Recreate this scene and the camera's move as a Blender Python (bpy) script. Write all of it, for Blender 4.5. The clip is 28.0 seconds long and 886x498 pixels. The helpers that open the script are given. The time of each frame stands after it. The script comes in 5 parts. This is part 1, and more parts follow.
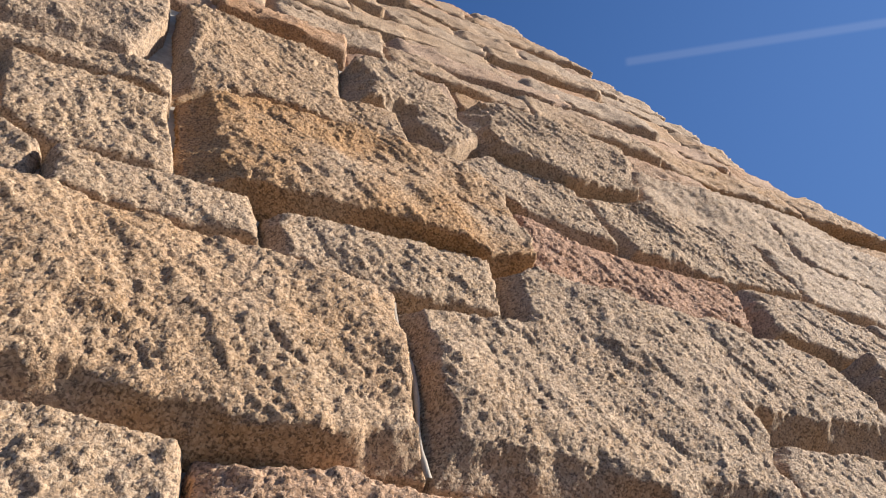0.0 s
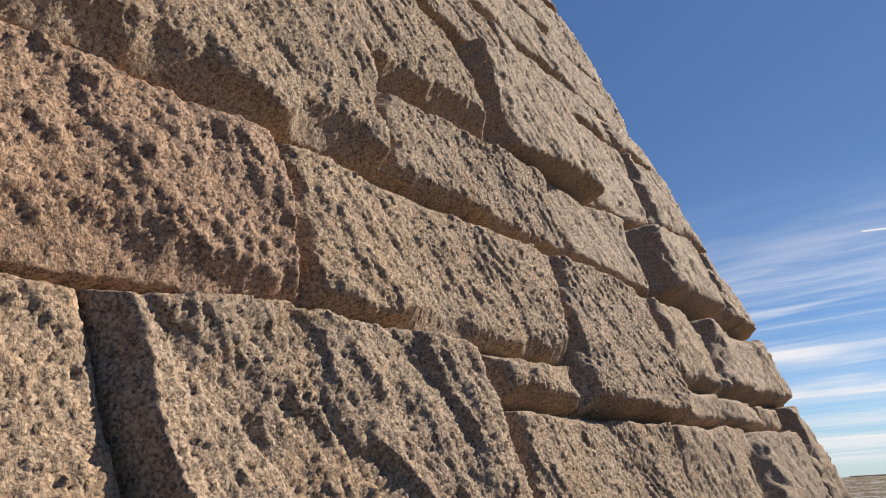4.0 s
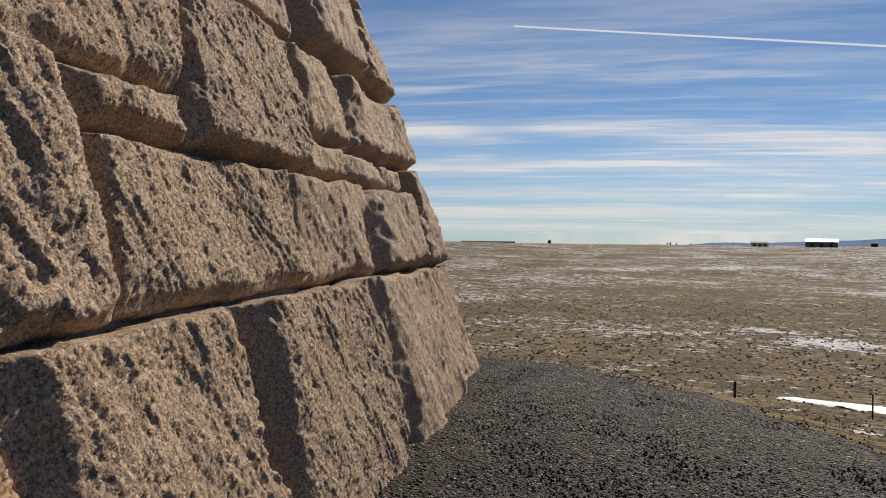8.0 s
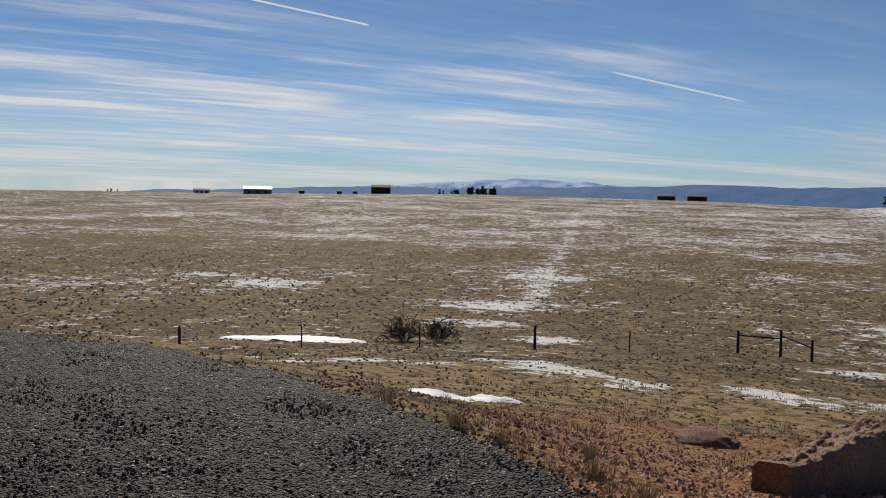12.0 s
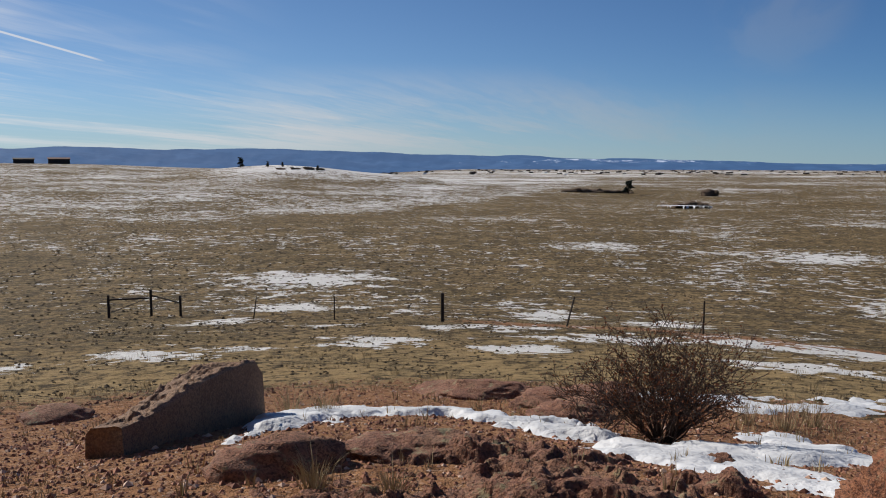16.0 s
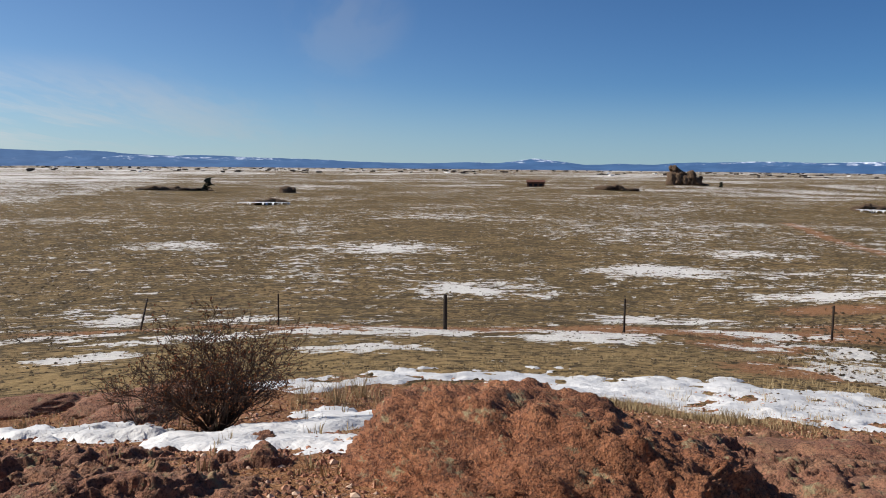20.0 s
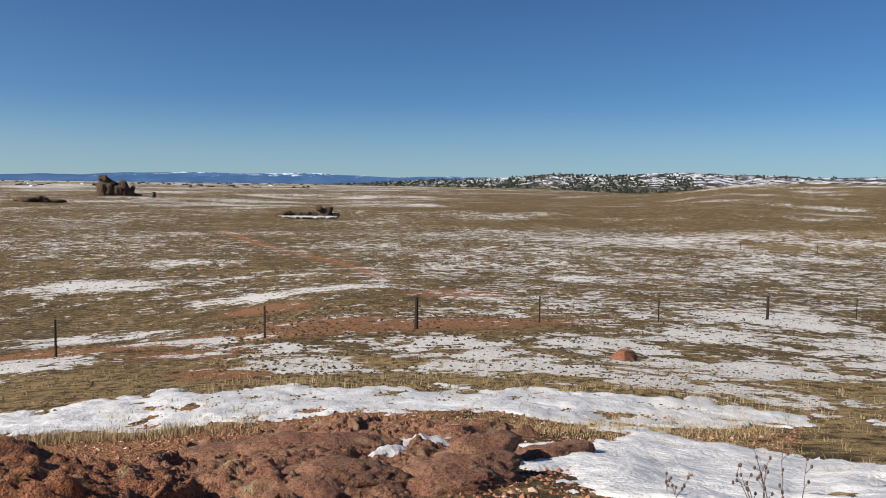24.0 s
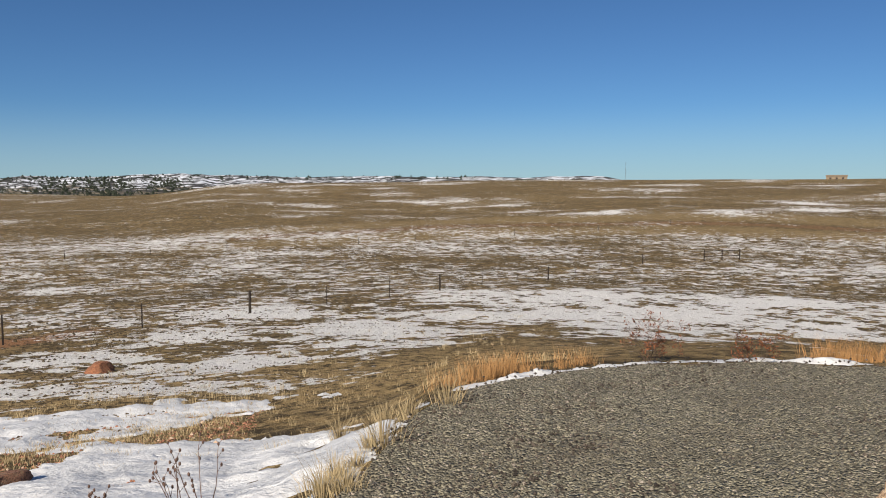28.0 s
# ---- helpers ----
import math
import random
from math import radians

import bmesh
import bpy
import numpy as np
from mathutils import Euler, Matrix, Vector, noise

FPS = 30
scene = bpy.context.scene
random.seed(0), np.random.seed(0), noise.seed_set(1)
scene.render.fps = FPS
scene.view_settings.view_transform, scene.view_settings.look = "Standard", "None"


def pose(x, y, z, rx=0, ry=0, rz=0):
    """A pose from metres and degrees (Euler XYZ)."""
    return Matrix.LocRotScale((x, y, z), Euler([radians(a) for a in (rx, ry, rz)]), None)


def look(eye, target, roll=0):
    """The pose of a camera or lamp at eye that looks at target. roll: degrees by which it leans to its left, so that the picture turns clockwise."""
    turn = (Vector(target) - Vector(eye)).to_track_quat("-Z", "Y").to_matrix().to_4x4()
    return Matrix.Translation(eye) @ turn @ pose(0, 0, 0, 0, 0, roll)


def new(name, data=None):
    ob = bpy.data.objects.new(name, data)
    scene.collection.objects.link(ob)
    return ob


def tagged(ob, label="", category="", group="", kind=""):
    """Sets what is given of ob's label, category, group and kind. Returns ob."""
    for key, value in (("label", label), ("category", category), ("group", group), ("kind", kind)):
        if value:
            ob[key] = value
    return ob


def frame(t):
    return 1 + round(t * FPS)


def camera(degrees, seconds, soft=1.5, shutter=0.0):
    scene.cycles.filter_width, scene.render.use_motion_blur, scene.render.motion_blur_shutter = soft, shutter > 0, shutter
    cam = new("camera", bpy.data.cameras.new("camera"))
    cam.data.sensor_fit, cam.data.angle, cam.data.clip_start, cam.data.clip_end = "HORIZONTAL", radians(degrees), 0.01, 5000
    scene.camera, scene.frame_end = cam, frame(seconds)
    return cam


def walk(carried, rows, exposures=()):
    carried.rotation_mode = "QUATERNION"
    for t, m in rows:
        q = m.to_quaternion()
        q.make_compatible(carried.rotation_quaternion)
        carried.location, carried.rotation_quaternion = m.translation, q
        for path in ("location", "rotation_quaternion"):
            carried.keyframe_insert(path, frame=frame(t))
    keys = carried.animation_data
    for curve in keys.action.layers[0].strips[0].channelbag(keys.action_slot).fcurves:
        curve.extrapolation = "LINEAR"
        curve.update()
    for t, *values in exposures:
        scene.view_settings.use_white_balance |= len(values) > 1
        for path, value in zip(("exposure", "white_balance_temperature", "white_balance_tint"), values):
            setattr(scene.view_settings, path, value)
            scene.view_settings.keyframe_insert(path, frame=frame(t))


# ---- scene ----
cam = camera(57.46, 28.0, 1.0)
PATH = [
    (0, pose(0.369, -0.276, 1.711, 132.67, 2.52, 128.40)),
    (0.5, pose(0.342, -0.342, 1.710, 131.30, 2.75, 124.24)),
    (1, pose(0.283, -0.387, 1.698, 127.82, 3.89, 118.26)),
    (1.5, pose(0.226, -0.417, 1.690, 123.13, 4.07, 112.30)),
    (2, pose(0.191, -0.432, 1.672, 119.70, 4.84, 109.18)),
    (2.5, pose(0.173, -0.447, 1.649, 116.47, 4.41, 105.42)),
    (3, pose(0.168, -0.446, 1.628, 113.57, 4.25, 102.87)),
    (3.5, pose(0.159, -0.429, 1.616, 110.68, 3.68, 99.95)),
    (5.5, pose(-0.067, -0.312, 1.625, 97.85, 0.99, 93.99)),
    (6, pose(-0.063, -0.265, 1.619, 95.52, 0.76, 91.10)),
    (6.5, pose(-0.079, -0.235, 1.605, 93.53, 0.50, 87.78)),
    (7, pose(-0.074, -0.214, 1.589, 91.58, 0.13, 84.13)),
    (7.5, pose(-0.082, -0.207, 1.572, 90.31, -0.53, 78.82)),
    (8, pose(-0.133, -0.193, 1.573, 89.47, -0.70, 73.68)),
    (8.5, pose(-0.174, -0.193, 1.583, 88.59, -1.24, 70.17)),
    (9, pose(-0.211, -0.194, 1.586, 88.16, -1.01, 66.12)),
    (9.5, pose(-0.224, -0.194, 1.593, 87.59, -1.15, 60.61)),
    (10, pose(-0.235, -0.177, 1.588, 87.13, -1.11, 55.40)),
    (10.5, pose(-0.256, -0.141, 1.580, 87.07, -1.19, 50.64)),
    (11, pose(-0.291, -0.087, 1.566, 86.79, -1.48, 44.40)),
    (11.5, pose(-0.369, 0.024, 1.540, 86.41, -1.13, 39.67)),
    (13.5, pose(-0.031, -0.083, 1.582, 86.00, -1.15, 21.61)),
    (14, pose(-0.005, -0.111, 1.586, 85.49, -0.78, 15.18)),
    (14.5, pose(-0.009, -0.058, 1.598, 85.15, 0.11, 9.03)),
    (15, pose(-0.001, -0.002, 1.592, 84.68, -0.02, 2.40)),
    (15.5, pose(0.014, 0.050, 1.586, 84.30, 0.40, -2.69)),
    (16, pose(0.018, 0.084, 1.579, 83.96, -0.10, -6.98)),
    (16.5, pose(0.016, 0.104, 1.573, 83.73, -0.23, -11.37)),
    (17, pose(0.003, 0.098, 1.578, 83.54, -0.20, -16.11)),
    (17.5, pose(0.011, 0.054, 1.583, 83.74, -0.55, -20.10)),
    (18, pose(0.043, -0.025, 1.574, 83.85, -0.64, -22.55)),
    (18.5, pose(0.084, -0.077, 1.577, 84.10, -0.76, -23.22)),
    (19, pose(0.121, -0.121, 1.576, 84.29, -0.93, -25.69)),
    (19.5, pose(0.168, -0.174, 1.569, 84.13, -0.79, -30.44)),
    (20, pose(0.233, -0.238, 1.572, 83.94, -0.56, -36.01)),
    (20.5, pose(0.289, -0.230, 1.574, 83.84, -0.87, -41.92)),
    (21, pose(0.299, -0.200, 1.576, 83.88, -0.90, -47.85)),
    (21.5, pose(0.295, -0.200, 1.580, 84.84, -0.52, -53.13)),
    (22, pose(0.316, -0.191, 1.581, 85.01, -1.12, -58.21)),
    (22.5, pose(0.335, -0.190, 1.586, 84.92, -1.01, -62.43)),
    (24.5, pose(0.405, -0.201, 1.565, 85.13, -0.84, -79.36)),
    (25, pose(0.368, -0.288, 1.583, 85.04, -0.89, -84.49)),
    (25.5, pose(0.321, -0.388, 1.603, 85.00, -0.95, -88.63)),
    (26, pose(0.314, -0.468, 1.600, 85.00, -0.79, -92.38)),
    (26.5, pose(0.307, -0.508, 1.589, 85.08, -0.54, -96.41)),
    (27, pose(0.265, -0.565, 1.598, 85.08, 0.88, -100.46)),
    (27.5, pose(0.284, -0.623, 1.599, 85.21, 0.67, -105.36)),
    (28, pose(0.261, -0.671, 1.598, 85.36, 0.19, -109.69)),
]
LIGHT_METER = [(0, 0.95, 6500, 10), (3, 0.58, 6600, 10), (5.5, 0.28, 6700, 10), (8, 0.12, 6850, 10), (11, 0.0, 6800, 10), (14, -0.03, 6500, 10), (15, -0.05, 6450, 10), (16, 0.1, 6450, 10),
               (17, 0.36, 6600, 10), (18, 0.36, 6600, 10), (20, 0.42, 6650, 10), (22, 0.58, 6800, 10), (25, 0.38, 6850, 10), (28, 0.45, 7000, 10)]
walk(cam, PATH, LIGHT_METER)

# ---- light ----
SUN_HEADING, SUN_ELEV = 45.0, 34.0          # heading: degrees to the left of +y
sh, se = radians(SUN_HEADING), radians(SUN_ELEV)
sun_dir = Vector((-math.sin(sh) * math.cos(se), math.cos(sh) * math.cos(se), math.sin(se)))
sun = new("sun", bpy.data.lights.new("sun", "SUN"))
sun.data.energy, sun.data.angle, sun.data.color = 5.0, radians(0.53), (1.0, 0.93, 0.83)
sun.matrix_world = look(sun_dir * 100, (0, 0, 0))


class Nodes:
    """A small hand for wiring shader nodes."""

    def __init__(self, tree):
        self.tree = tree

    def add(self, kind, *plugs, **sets):
        n = self.tree.nodes.new("ShaderNode" + kind)
        if "operation" in sets:
            n.operation = sets["operation"]
        if "use_clamp" in sets:
            n.use_clamp = sets["use_clamp"]
        if "interpolation_type" in sets:
            n.interpolation_type = sets["interpolation_type"]
        if "data_type" in sets:
            n.data_type = sets["data_type"]
        if "blend_type" in sets:
            n.blend_type = sets["blend_type"]
        if "attribute_name" in sets:
            n.attribute_name = sets["attribute_name"]
        if "rotation_type" in sets:
            n.rotation_type = sets["rotation_type"]
        if "feature" in sets:
            n.feature = sets["feature"]
        for k, v in enumerate(plugs):
            self.put(n.inputs[k], v)
        return n

    def put(self, socket, v):
        if v is None:
            return
        if isinstance(v, bpy.types.NodeSocket):
            self.tree.links.new(v, socket)
        elif isinstance(v, bpy.types.Node):
            self.tree.links.new(v.outputs[0], socket)
        else:
            socket.default_value = v

    def math(self, op, a, b=0.0, c=0.0, clamp=False):
        return self.add("Math", a, b, c, operation=op, use_clamp=clamp).outputs[0]

    def dot(self, a, b):
        return self.add("VectorMath", a, b, operation="DOT_PRODUCT").outputs["Value"]

    def scaled(self, v, by):
        return self.add("VectorMath", v, by, operation="MULTIPLY").outputs[0]

    def step(self, v, lo, hi, to0=0.0, to1=1.0):
        n = self.add("MapRange", interpolation_type="SMOOTHSTEP")
        for k, x in zip((0, 1, 2, 3, 4), (v, lo, hi, to0, to1)):
            self.put(n.inputs[k], x)
        return n.outputs[0]

    def noise(self, vec, scale, detail=4.0, rough=0.55):
        n = self.add("TexNoise")
        self.put(n.inputs["Vector"], vec)
        n.inputs["Scale"].default_value, n.inputs["Detail"].default_value, n.inputs["Roughness"].default_value = scale, detail, rough
        return n.outputs[0]

    def mix(self, f, a, b, blend="MIX"):
        n = self.add("Mix", data_type="RGBA", blend_type=blend)
        for k, v in ((0, f), (6, a), (7, b)):
            if isinstance(v, tuple) and len(v) == 3:
                v = (*v, 1)
            self.put(n.inputs[k], v)
        return n.outputs[2]

    def attr(self, name):
        return self.add("Attribute", attribute_name=name).outputs["Fac"]


def compass(head, elev):
    a, e = radians(head), radians(elev)
    return Vector((-math.sin(a) * math.cos(e), math.cos(a) * math.cos(e), math.sin(e)))


world = bpy.data.worlds.new("world")
scene.world = world
world.use_nodes = True
W = Nodes(world.node_tree)
sky = W.add("TexSky")
sky.sky_type, sky.sun_disc, sky.sun_elevation, sky.sun_rotation = "NISHITA", False, se, -sh
sky.altitude, sky.air_density, sky.dust_density, sky.ozone_density = 2400, 1.0, 0.0, 3.0
ray_dir = W.add("TexCoord").outputs["Generated"]
sep = W.add("SeparateXYZ", ray_dir)
up = W.math("MAXIMUM", sep.outputs[2], 0.012)
sky_col = W.mix(1.0, sky.outputs[0], (0.90, 0.97, 1.06), "MULTIPLY")
away = W.step(W.dot(ray_dir, tuple(compass(SUN_HEADING, 0))), -0.75, 0.75, 0.62, 0.88)
pale = W.math("MULTIPLY", away, W.step(sep.outputs[2], 0.35, 0.8, 1.0, 1.3))
dim = W.add("VectorMath", sky_col, operation="SCALE")
W.put(dim.inputs["Scale"], pale)
low_air = W.step(sep.outputs[2], 0.10, 0.0)
deep_blue = W.mix(W.step(W.dot(ray_dir, tuple(compass(SUN_HEADING, 0))), 1.0, -0.4), (0.95, 1.0, 1.03), (0.62, 0.95, 1.22))
sky_col = W.mix(1.0, dim.outputs[0], deep_blue, "MULTIPLY")
sky_col = W.mix(W.math("MULTIPLY", low_air, 0.45), sky_col, (3.9, 5.4, 6.7))
# thin high cirrus, drawn out in streaks, thickest towards the sun's side
lift = W.math("ADD", up, 0.05)
plane = W.add("CombineXYZ", W.math("DIVIDE", sep.outputs[0], lift), W.math("DIVIDE", sep.outputs[1], lift), 0.0).outputs[0]
turn = W.add("VectorRotate", plane, rotation_type="Z_AXIS")
turn.inputs["Angle"].default_value = radians(-62)
stretch = W.scaled(turn.outputs[0], (0.16, 0.75, 1.0))
warp = W.add("VectorMath", stretch, W.scaled(W.add("TexNoise", stretch).outputs["Color"], (0.5, 0.5, 0.5)), operation="ADD").outputs[0]
veil = W.step(W.noise(warp, 1.15, 7.0, 0.6), 0.40, 0.70)
veil = W.math("MULTIPLY", veil, W.step(W.noise(plane, 0.45, 3.0), 0.36, 0.56, 0.25, 1.0))
side = W.step(W.dot(ray_dir, tuple(compass(62, 3))), 0.50, 0.97)
low = W.step(sep.outputs[2], 0.34, 0.16)
veil = W.math("MULTIPLY", W.math("MULTIPLY", veil, W.math("MULTIPLY", side, low)), 1.25, clamp=True)
# the pale bank near the horizon
bank = W.math("MULTIPLY", W.step(W.dot(ray_dir, tuple(compass(40, 2))), 0.25, 0.85), W.step(W.noise(warp, 0.55, 6.0, 0.6), 0.40, 0.62))
bank = W.math("MULTIPLY", bank, W.math("MULTIPLY", W.step(sep.outputs[2], 0.125, 0.055), W.step(sep.outputs[2], 0.0, 0.03)))
veil = W.math("MAXIMUM", veil, W.math("MULTIPLY", bank, 0.85))
lone = W.math("MULTIPLY", W.step(W.dot(ray_dir, tuple(compass(-29, 10.2))), 0.9955, 0.9998), W.step(W.noise(warp, 1.6, 5.0), 0.42, 0.7))
veil = W.math("MAXIMUM", veil, W.math("MULTIPLY", lone, 0.16))


def contrail(a, b, width, strength):
    a, b = compass(*a), compass(*b)
    n, mid = a.cross(b).normalized(), (a + b).normalized()
    off = W.math("ABSOLUTE", W.dot(ray_dir, tuple(n)))
    line = W.step(off, width, width * 0.25)
    span = W.step(W.dot(ray_dir, tuple(mid)), mid.dot(a) - 0.0006, mid.dot(a) + 0.0012)
    return W.math("MULTIPLY", W.math("MULTIPLY", line, span), strength)


for a, b, w, s in (((69, 14.9), (41, 11.6), 0.0017, 0.9), ((24.3, 8.65), (15.5, 6.5), 0.0018, 0.8), ((104, 52.8), (66, 39.0), 0.007, 0.05), ((72, 5.5), (45, 4.6), 0.0014, 0.45)):
    veil = W.math("MAXIMUM", veil, contrail(a, b, w, s))
sun_glow = W.step(W.dot(ray_dir, tuple(sun_dir)), 0.2, 1.0, 5.2, 11.0)
cloud_col = W.add("VectorMath", (0.98, 0.98, 1.0), sun_glow, operation="SCALE")
W.put(cloud_col.inputs["Scale"], sun_glow)
sky_col = W.mix(W.math("MULTIPLY", veil, 0.9), sky_col, cloud_col.outputs[0])
W.put(world.node_tree.nodes["Background"].inputs["Color"], sky_col)
world.node_tree.nodes["Background"].inputs["Strength"].default_value = 0.068


# ---- number tools ----
def smooth(a, b, v):
    t = np.clip((v - a) / (b - a), 0, 1)
    return t * t * (3 - 2 * t)


def scramble(a, b, c, seed):
    n = (a * 374761393 + b * 668265263 + c * 1274126177 + seed * 974634721) & 0xFFFFFFFF
    n = ((n ^ (n >> 13)) * 1103515245) & 0xFFFFFFFF
    n = ((n ^ (n >> 15)) * 1597334677) & 0xFFFFFFFF
    return ((n ^ (n >> 16)) & 0xFFFF) / 32767.5 - 1


def splinters(x, y, z, seed):
    """A continuous surface of flat triangular planes with sharp creases, -1 to 1."""
    x, y, z = np.broadcast_arrays(np.asarray(x, float), np.asarray(y, float), np.asarray(z, float))
    i = np.stack([np.floor(v) for v in (x, y, z)]).astype(np.int64)
    f = np.stack([x, y, z]) - i
    order = np.argsort(-f, axis=0)
    f = np.take_along_axis(f, order, 0)
    out = scramble(*i, seed) * (1 - f[0])
    for k in range(3):
        for q in range(3):
            i[q] += order[k] == q
        out = out + scramble(*i, seed) * (f[k] - (f[k + 1] if k < 2 else 0.0))
    return out


def chips(x, y, z, octaves, seed, gain=0.55, split=False):
    """Splintered relief at several scales, each turned against the last; split: knobs parted by sharp creases."""
    x, y, z = np.broadcast_arrays(np.asarray(x, float), np.asarray(y, float), np.asarray(z, float))
    out, amp = 0.0, 1.0
    for k in range(octaves):
        wx, wy = x + 0.35 * lattice(x * 0.8, y * 0.8, z * 0.8, seed + 40 + k), y + 0.35 * lattice(x * 0.8, y * 0.8, z * 0.8 + 9, seed + 50 + k)
        s = splinters(wx, wy, z, seed + k)
        out = out + amp * (np.abs(s) * 2 - 0.6 if split else s)
        x, y, z = (x * 0.77 - y * 0.64) * 2.1 + 3.7, (x * 0.64 * 0.9 + y * 0.77 * 0.9 + z * 0.43) * 2.1 + 1.3, (z * 0.9 - y * 0.43) * 2.1 + 7.1
        amp *= gain
    return out


def lattice(x, y, z, seed=0):
    """Value noise, -1 to 1."""
    x, y, z = np.broadcast_arrays(np.asarray(x, float), np.asarray(y, float), np.asarray(z, float))
    ix, iy, iz = (np.floor(v).astype(np.int64) for v in (x, y, z))
    fx, fy, fz = x - ix, y - iy, z - iz
    fx, fy, fz = (f * f * f * (f * (f * 6 - 15) + 10) for f in (fx, fy, fz))

    def h(a, b, c):
        return scramble(a, b, c, seed)

    def lerp(a, b, t):
        return a + (b - a) * t

    return lerp(lerp(lerp(h(ix, iy, iz), h(ix + 1, iy, iz), fx), lerp(h(ix, iy + 1, iz), h(ix + 1, iy + 1, iz), fx), fy),
                lerp(lerp(h(ix, iy, iz + 1), h(ix + 1, iy, iz + 1), fx), lerp(h(ix, iy + 1, iz + 1), h(ix + 1, iy + 1, iz + 1), fx), fy), fz)


def fbm(x, y, z=0.0, octaves=4, seed=0, gain=0.5):
    out, amp, f = 0.0, 1.0, 1.0
    for k in range(octaves):
        out = out + amp * lattice(np.asarray(x) * f + k * 17.3, np.asarray(y) * f + k * 5.1, np.asarray(z) * f, seed + k)
        amp, f = amp * gain, f * 2.03
    return out


def chance(ix, iy, iz, seed):
    return lattice(ix, iy, iz, seed) * 0.5 + 0.5


def facets(x, y, z, size, amp, tilt, seed, flat=False):
    """Broken planes: each cell of a jittered lattice is a small plane with a tilt and a level of its own."""
    p = [np.asarray(v, float) / size for v in np.broadcast_arrays(x, y, z)]
    i = [np.floor(v) for v in p]
    best, out = np.full(p[0].shape, 1e9), np.zeros(p[0].shape)
    span = (-1, 0, 1)
    for a in span:
        for b_ in span:
            for c in (0,) if flat else span:
                ja, jb, jc = i[0] + a, i[1] + b_, i[2] + c
                dx, dy = p[0] - ja - chance(ja, jb, jc, seed), p[1] - jb - chance(ja, jb, jc, seed + 1)
                dz = 0.0 if flat else p[2] - jc - chance(ja, jb, jc, seed + 2)
                d = dx * dx + dy * dy + dz * dz
                near = d < best
                level = amp * lattice(ja, jb, jc, seed + 3) + tilt * size * (dx * lattice(ja, jb, jc, seed + 4) + dy * lattice(ja, jb, jc, seed + 5) + (0.0 if flat else dz * lattice(ja, jb, jc, seed + 6)))
                best, out = np.where(near, d, best), np.where(near, level, out)
    return out


def terraces(x, y, z, steps, seed, octaves=5):
    """Flat levels parted by ragged steep steps, as flakes leave them when they split off."""
    v = fbm(x, y, z, octaves, seed, 0.58) * steps
    i = np.floor(v)
    return (i + smooth(0.0, 0.20, v - i)) / steps


def heading(x, y):
    return np.degrees(np.arctan2(-x, y))


# ---- the lie of the land ----
APRON = ([-180, -150, -140, -132, -126, -122, -118, -115, -113, -110.7, -109, -105, -100, 20, 26, 29, 36, 45, 54, 66, 72, 80, 180],
         [8.6, 8.6, 8.57, 8.18, 7.75, 7.35, 6.95, 6.5, 6.1, 4.8, 4.3, 3.5, 2.8, 3.4, 4.0, 4.4, 5.3, 6.6, 8.2, 10.4, 11.0, 11.0, 7.0])
FALL = ([0, 3.5, 5, 7, 9, 22, 26, 30, 40, 52, 80, 150, 450, 900, 1500, 2500, 5000],
        [0, -0.02, -0.22, -0.68, -1.2, -3.15, -3.72, -4.5, -6.1, -7.2, -8.2, -8.8, -10.3, -10.6, -11.8, -17, -33])
FALL_EAST = ([0, 3.5, 5, 7, 9, 23, 30, 37, 43, 50, 56, 70, 115, 150, 450, 900, 1500, 2500, 5000],
             [0, -0.02, -0.22, -0.62, -1.05, -3.3, -4.1, -4.7, -5.1, -5.5, -5.85, -7.0, -8.4, -8.8, -10.3, -10.6, -11.8, -17, -33])
RIDGE = ([-180, -137, -118, -108, -97, -90, -80, -40, -10, -2, 5, 13, 20, 28, 40, 50, 110, 180],
         [0.1, 0.17, 0.22, 0.14, 0, -0.4, -0.7, -0.75, -0.72, -0.5, -0.3, -0.2, -0.05, 0.06, 0.05, -0.04, -0.04, 0.1])


def hump(x, y):
    """The rounded snowy knoll out on the plain, with a long tail to the east."""
    return np.exp(-((x + 20) / np.where(x > -20, 75, 48)) ** 2 - ((y - 435) / 80) ** 2)


def ground(x, y):
    """Height of the bare ground."""
    r, a = np.hypot(x, y), heading(x, y)
    spread = np.interp(a, *APRON) - 3.4
    inner = r - spread * np.clip(1 - (r - 12) / 25, 0, 1)
    east = smooth(-50, -72, a)
    z = np.interp(inner, *FALL) * (1 - east) + np.interp(inner, *FALL_EAST) * east
    rise = np.interp(a, *RIDGE)
    top = 1.6 + np.tan(np.radians(rise)) * r
    hill = smooth(-0.7, -0.1, rise)
    reach = smooth(90, 680, r)
    z = z * (1 - reach * hill) + (top - np.clip(r - 750, 0, None) * 0.03) * reach * hill
    wild = smooth(0.3, 2.5, inner - 3.4)
    z = z + wild * (fbm(x / 2.2, y / 2.2, octaves=3, seed=3) * 0.05 * smooth(80, 20, r) + fbm(x / 14, y / 14, octaves=2, seed=8) * 0.16 * smooth(8, 30, r) * smooth(300, 90, r))
    z = z + 8.0 * hump(x, y)
    z = z + fbm(x / 90, y / 90, octaves=3, seed=5) * 1.1 * smooth(90, 260, r) * (1 - 0.8 * smooth(500, 800, r))
    return z


def ground_at(x, y):
    return float(ground(np.array(float(x)), np.array(float(y))))


# ---- materials ----
def shader(name, rough=0.9):
    m = bpy.data.materials.new(name)
    m.use_nodes = True
    b = m.node_tree.nodes["Principled BSDF"]
    b.inputs["Roughness"].default_value = rough
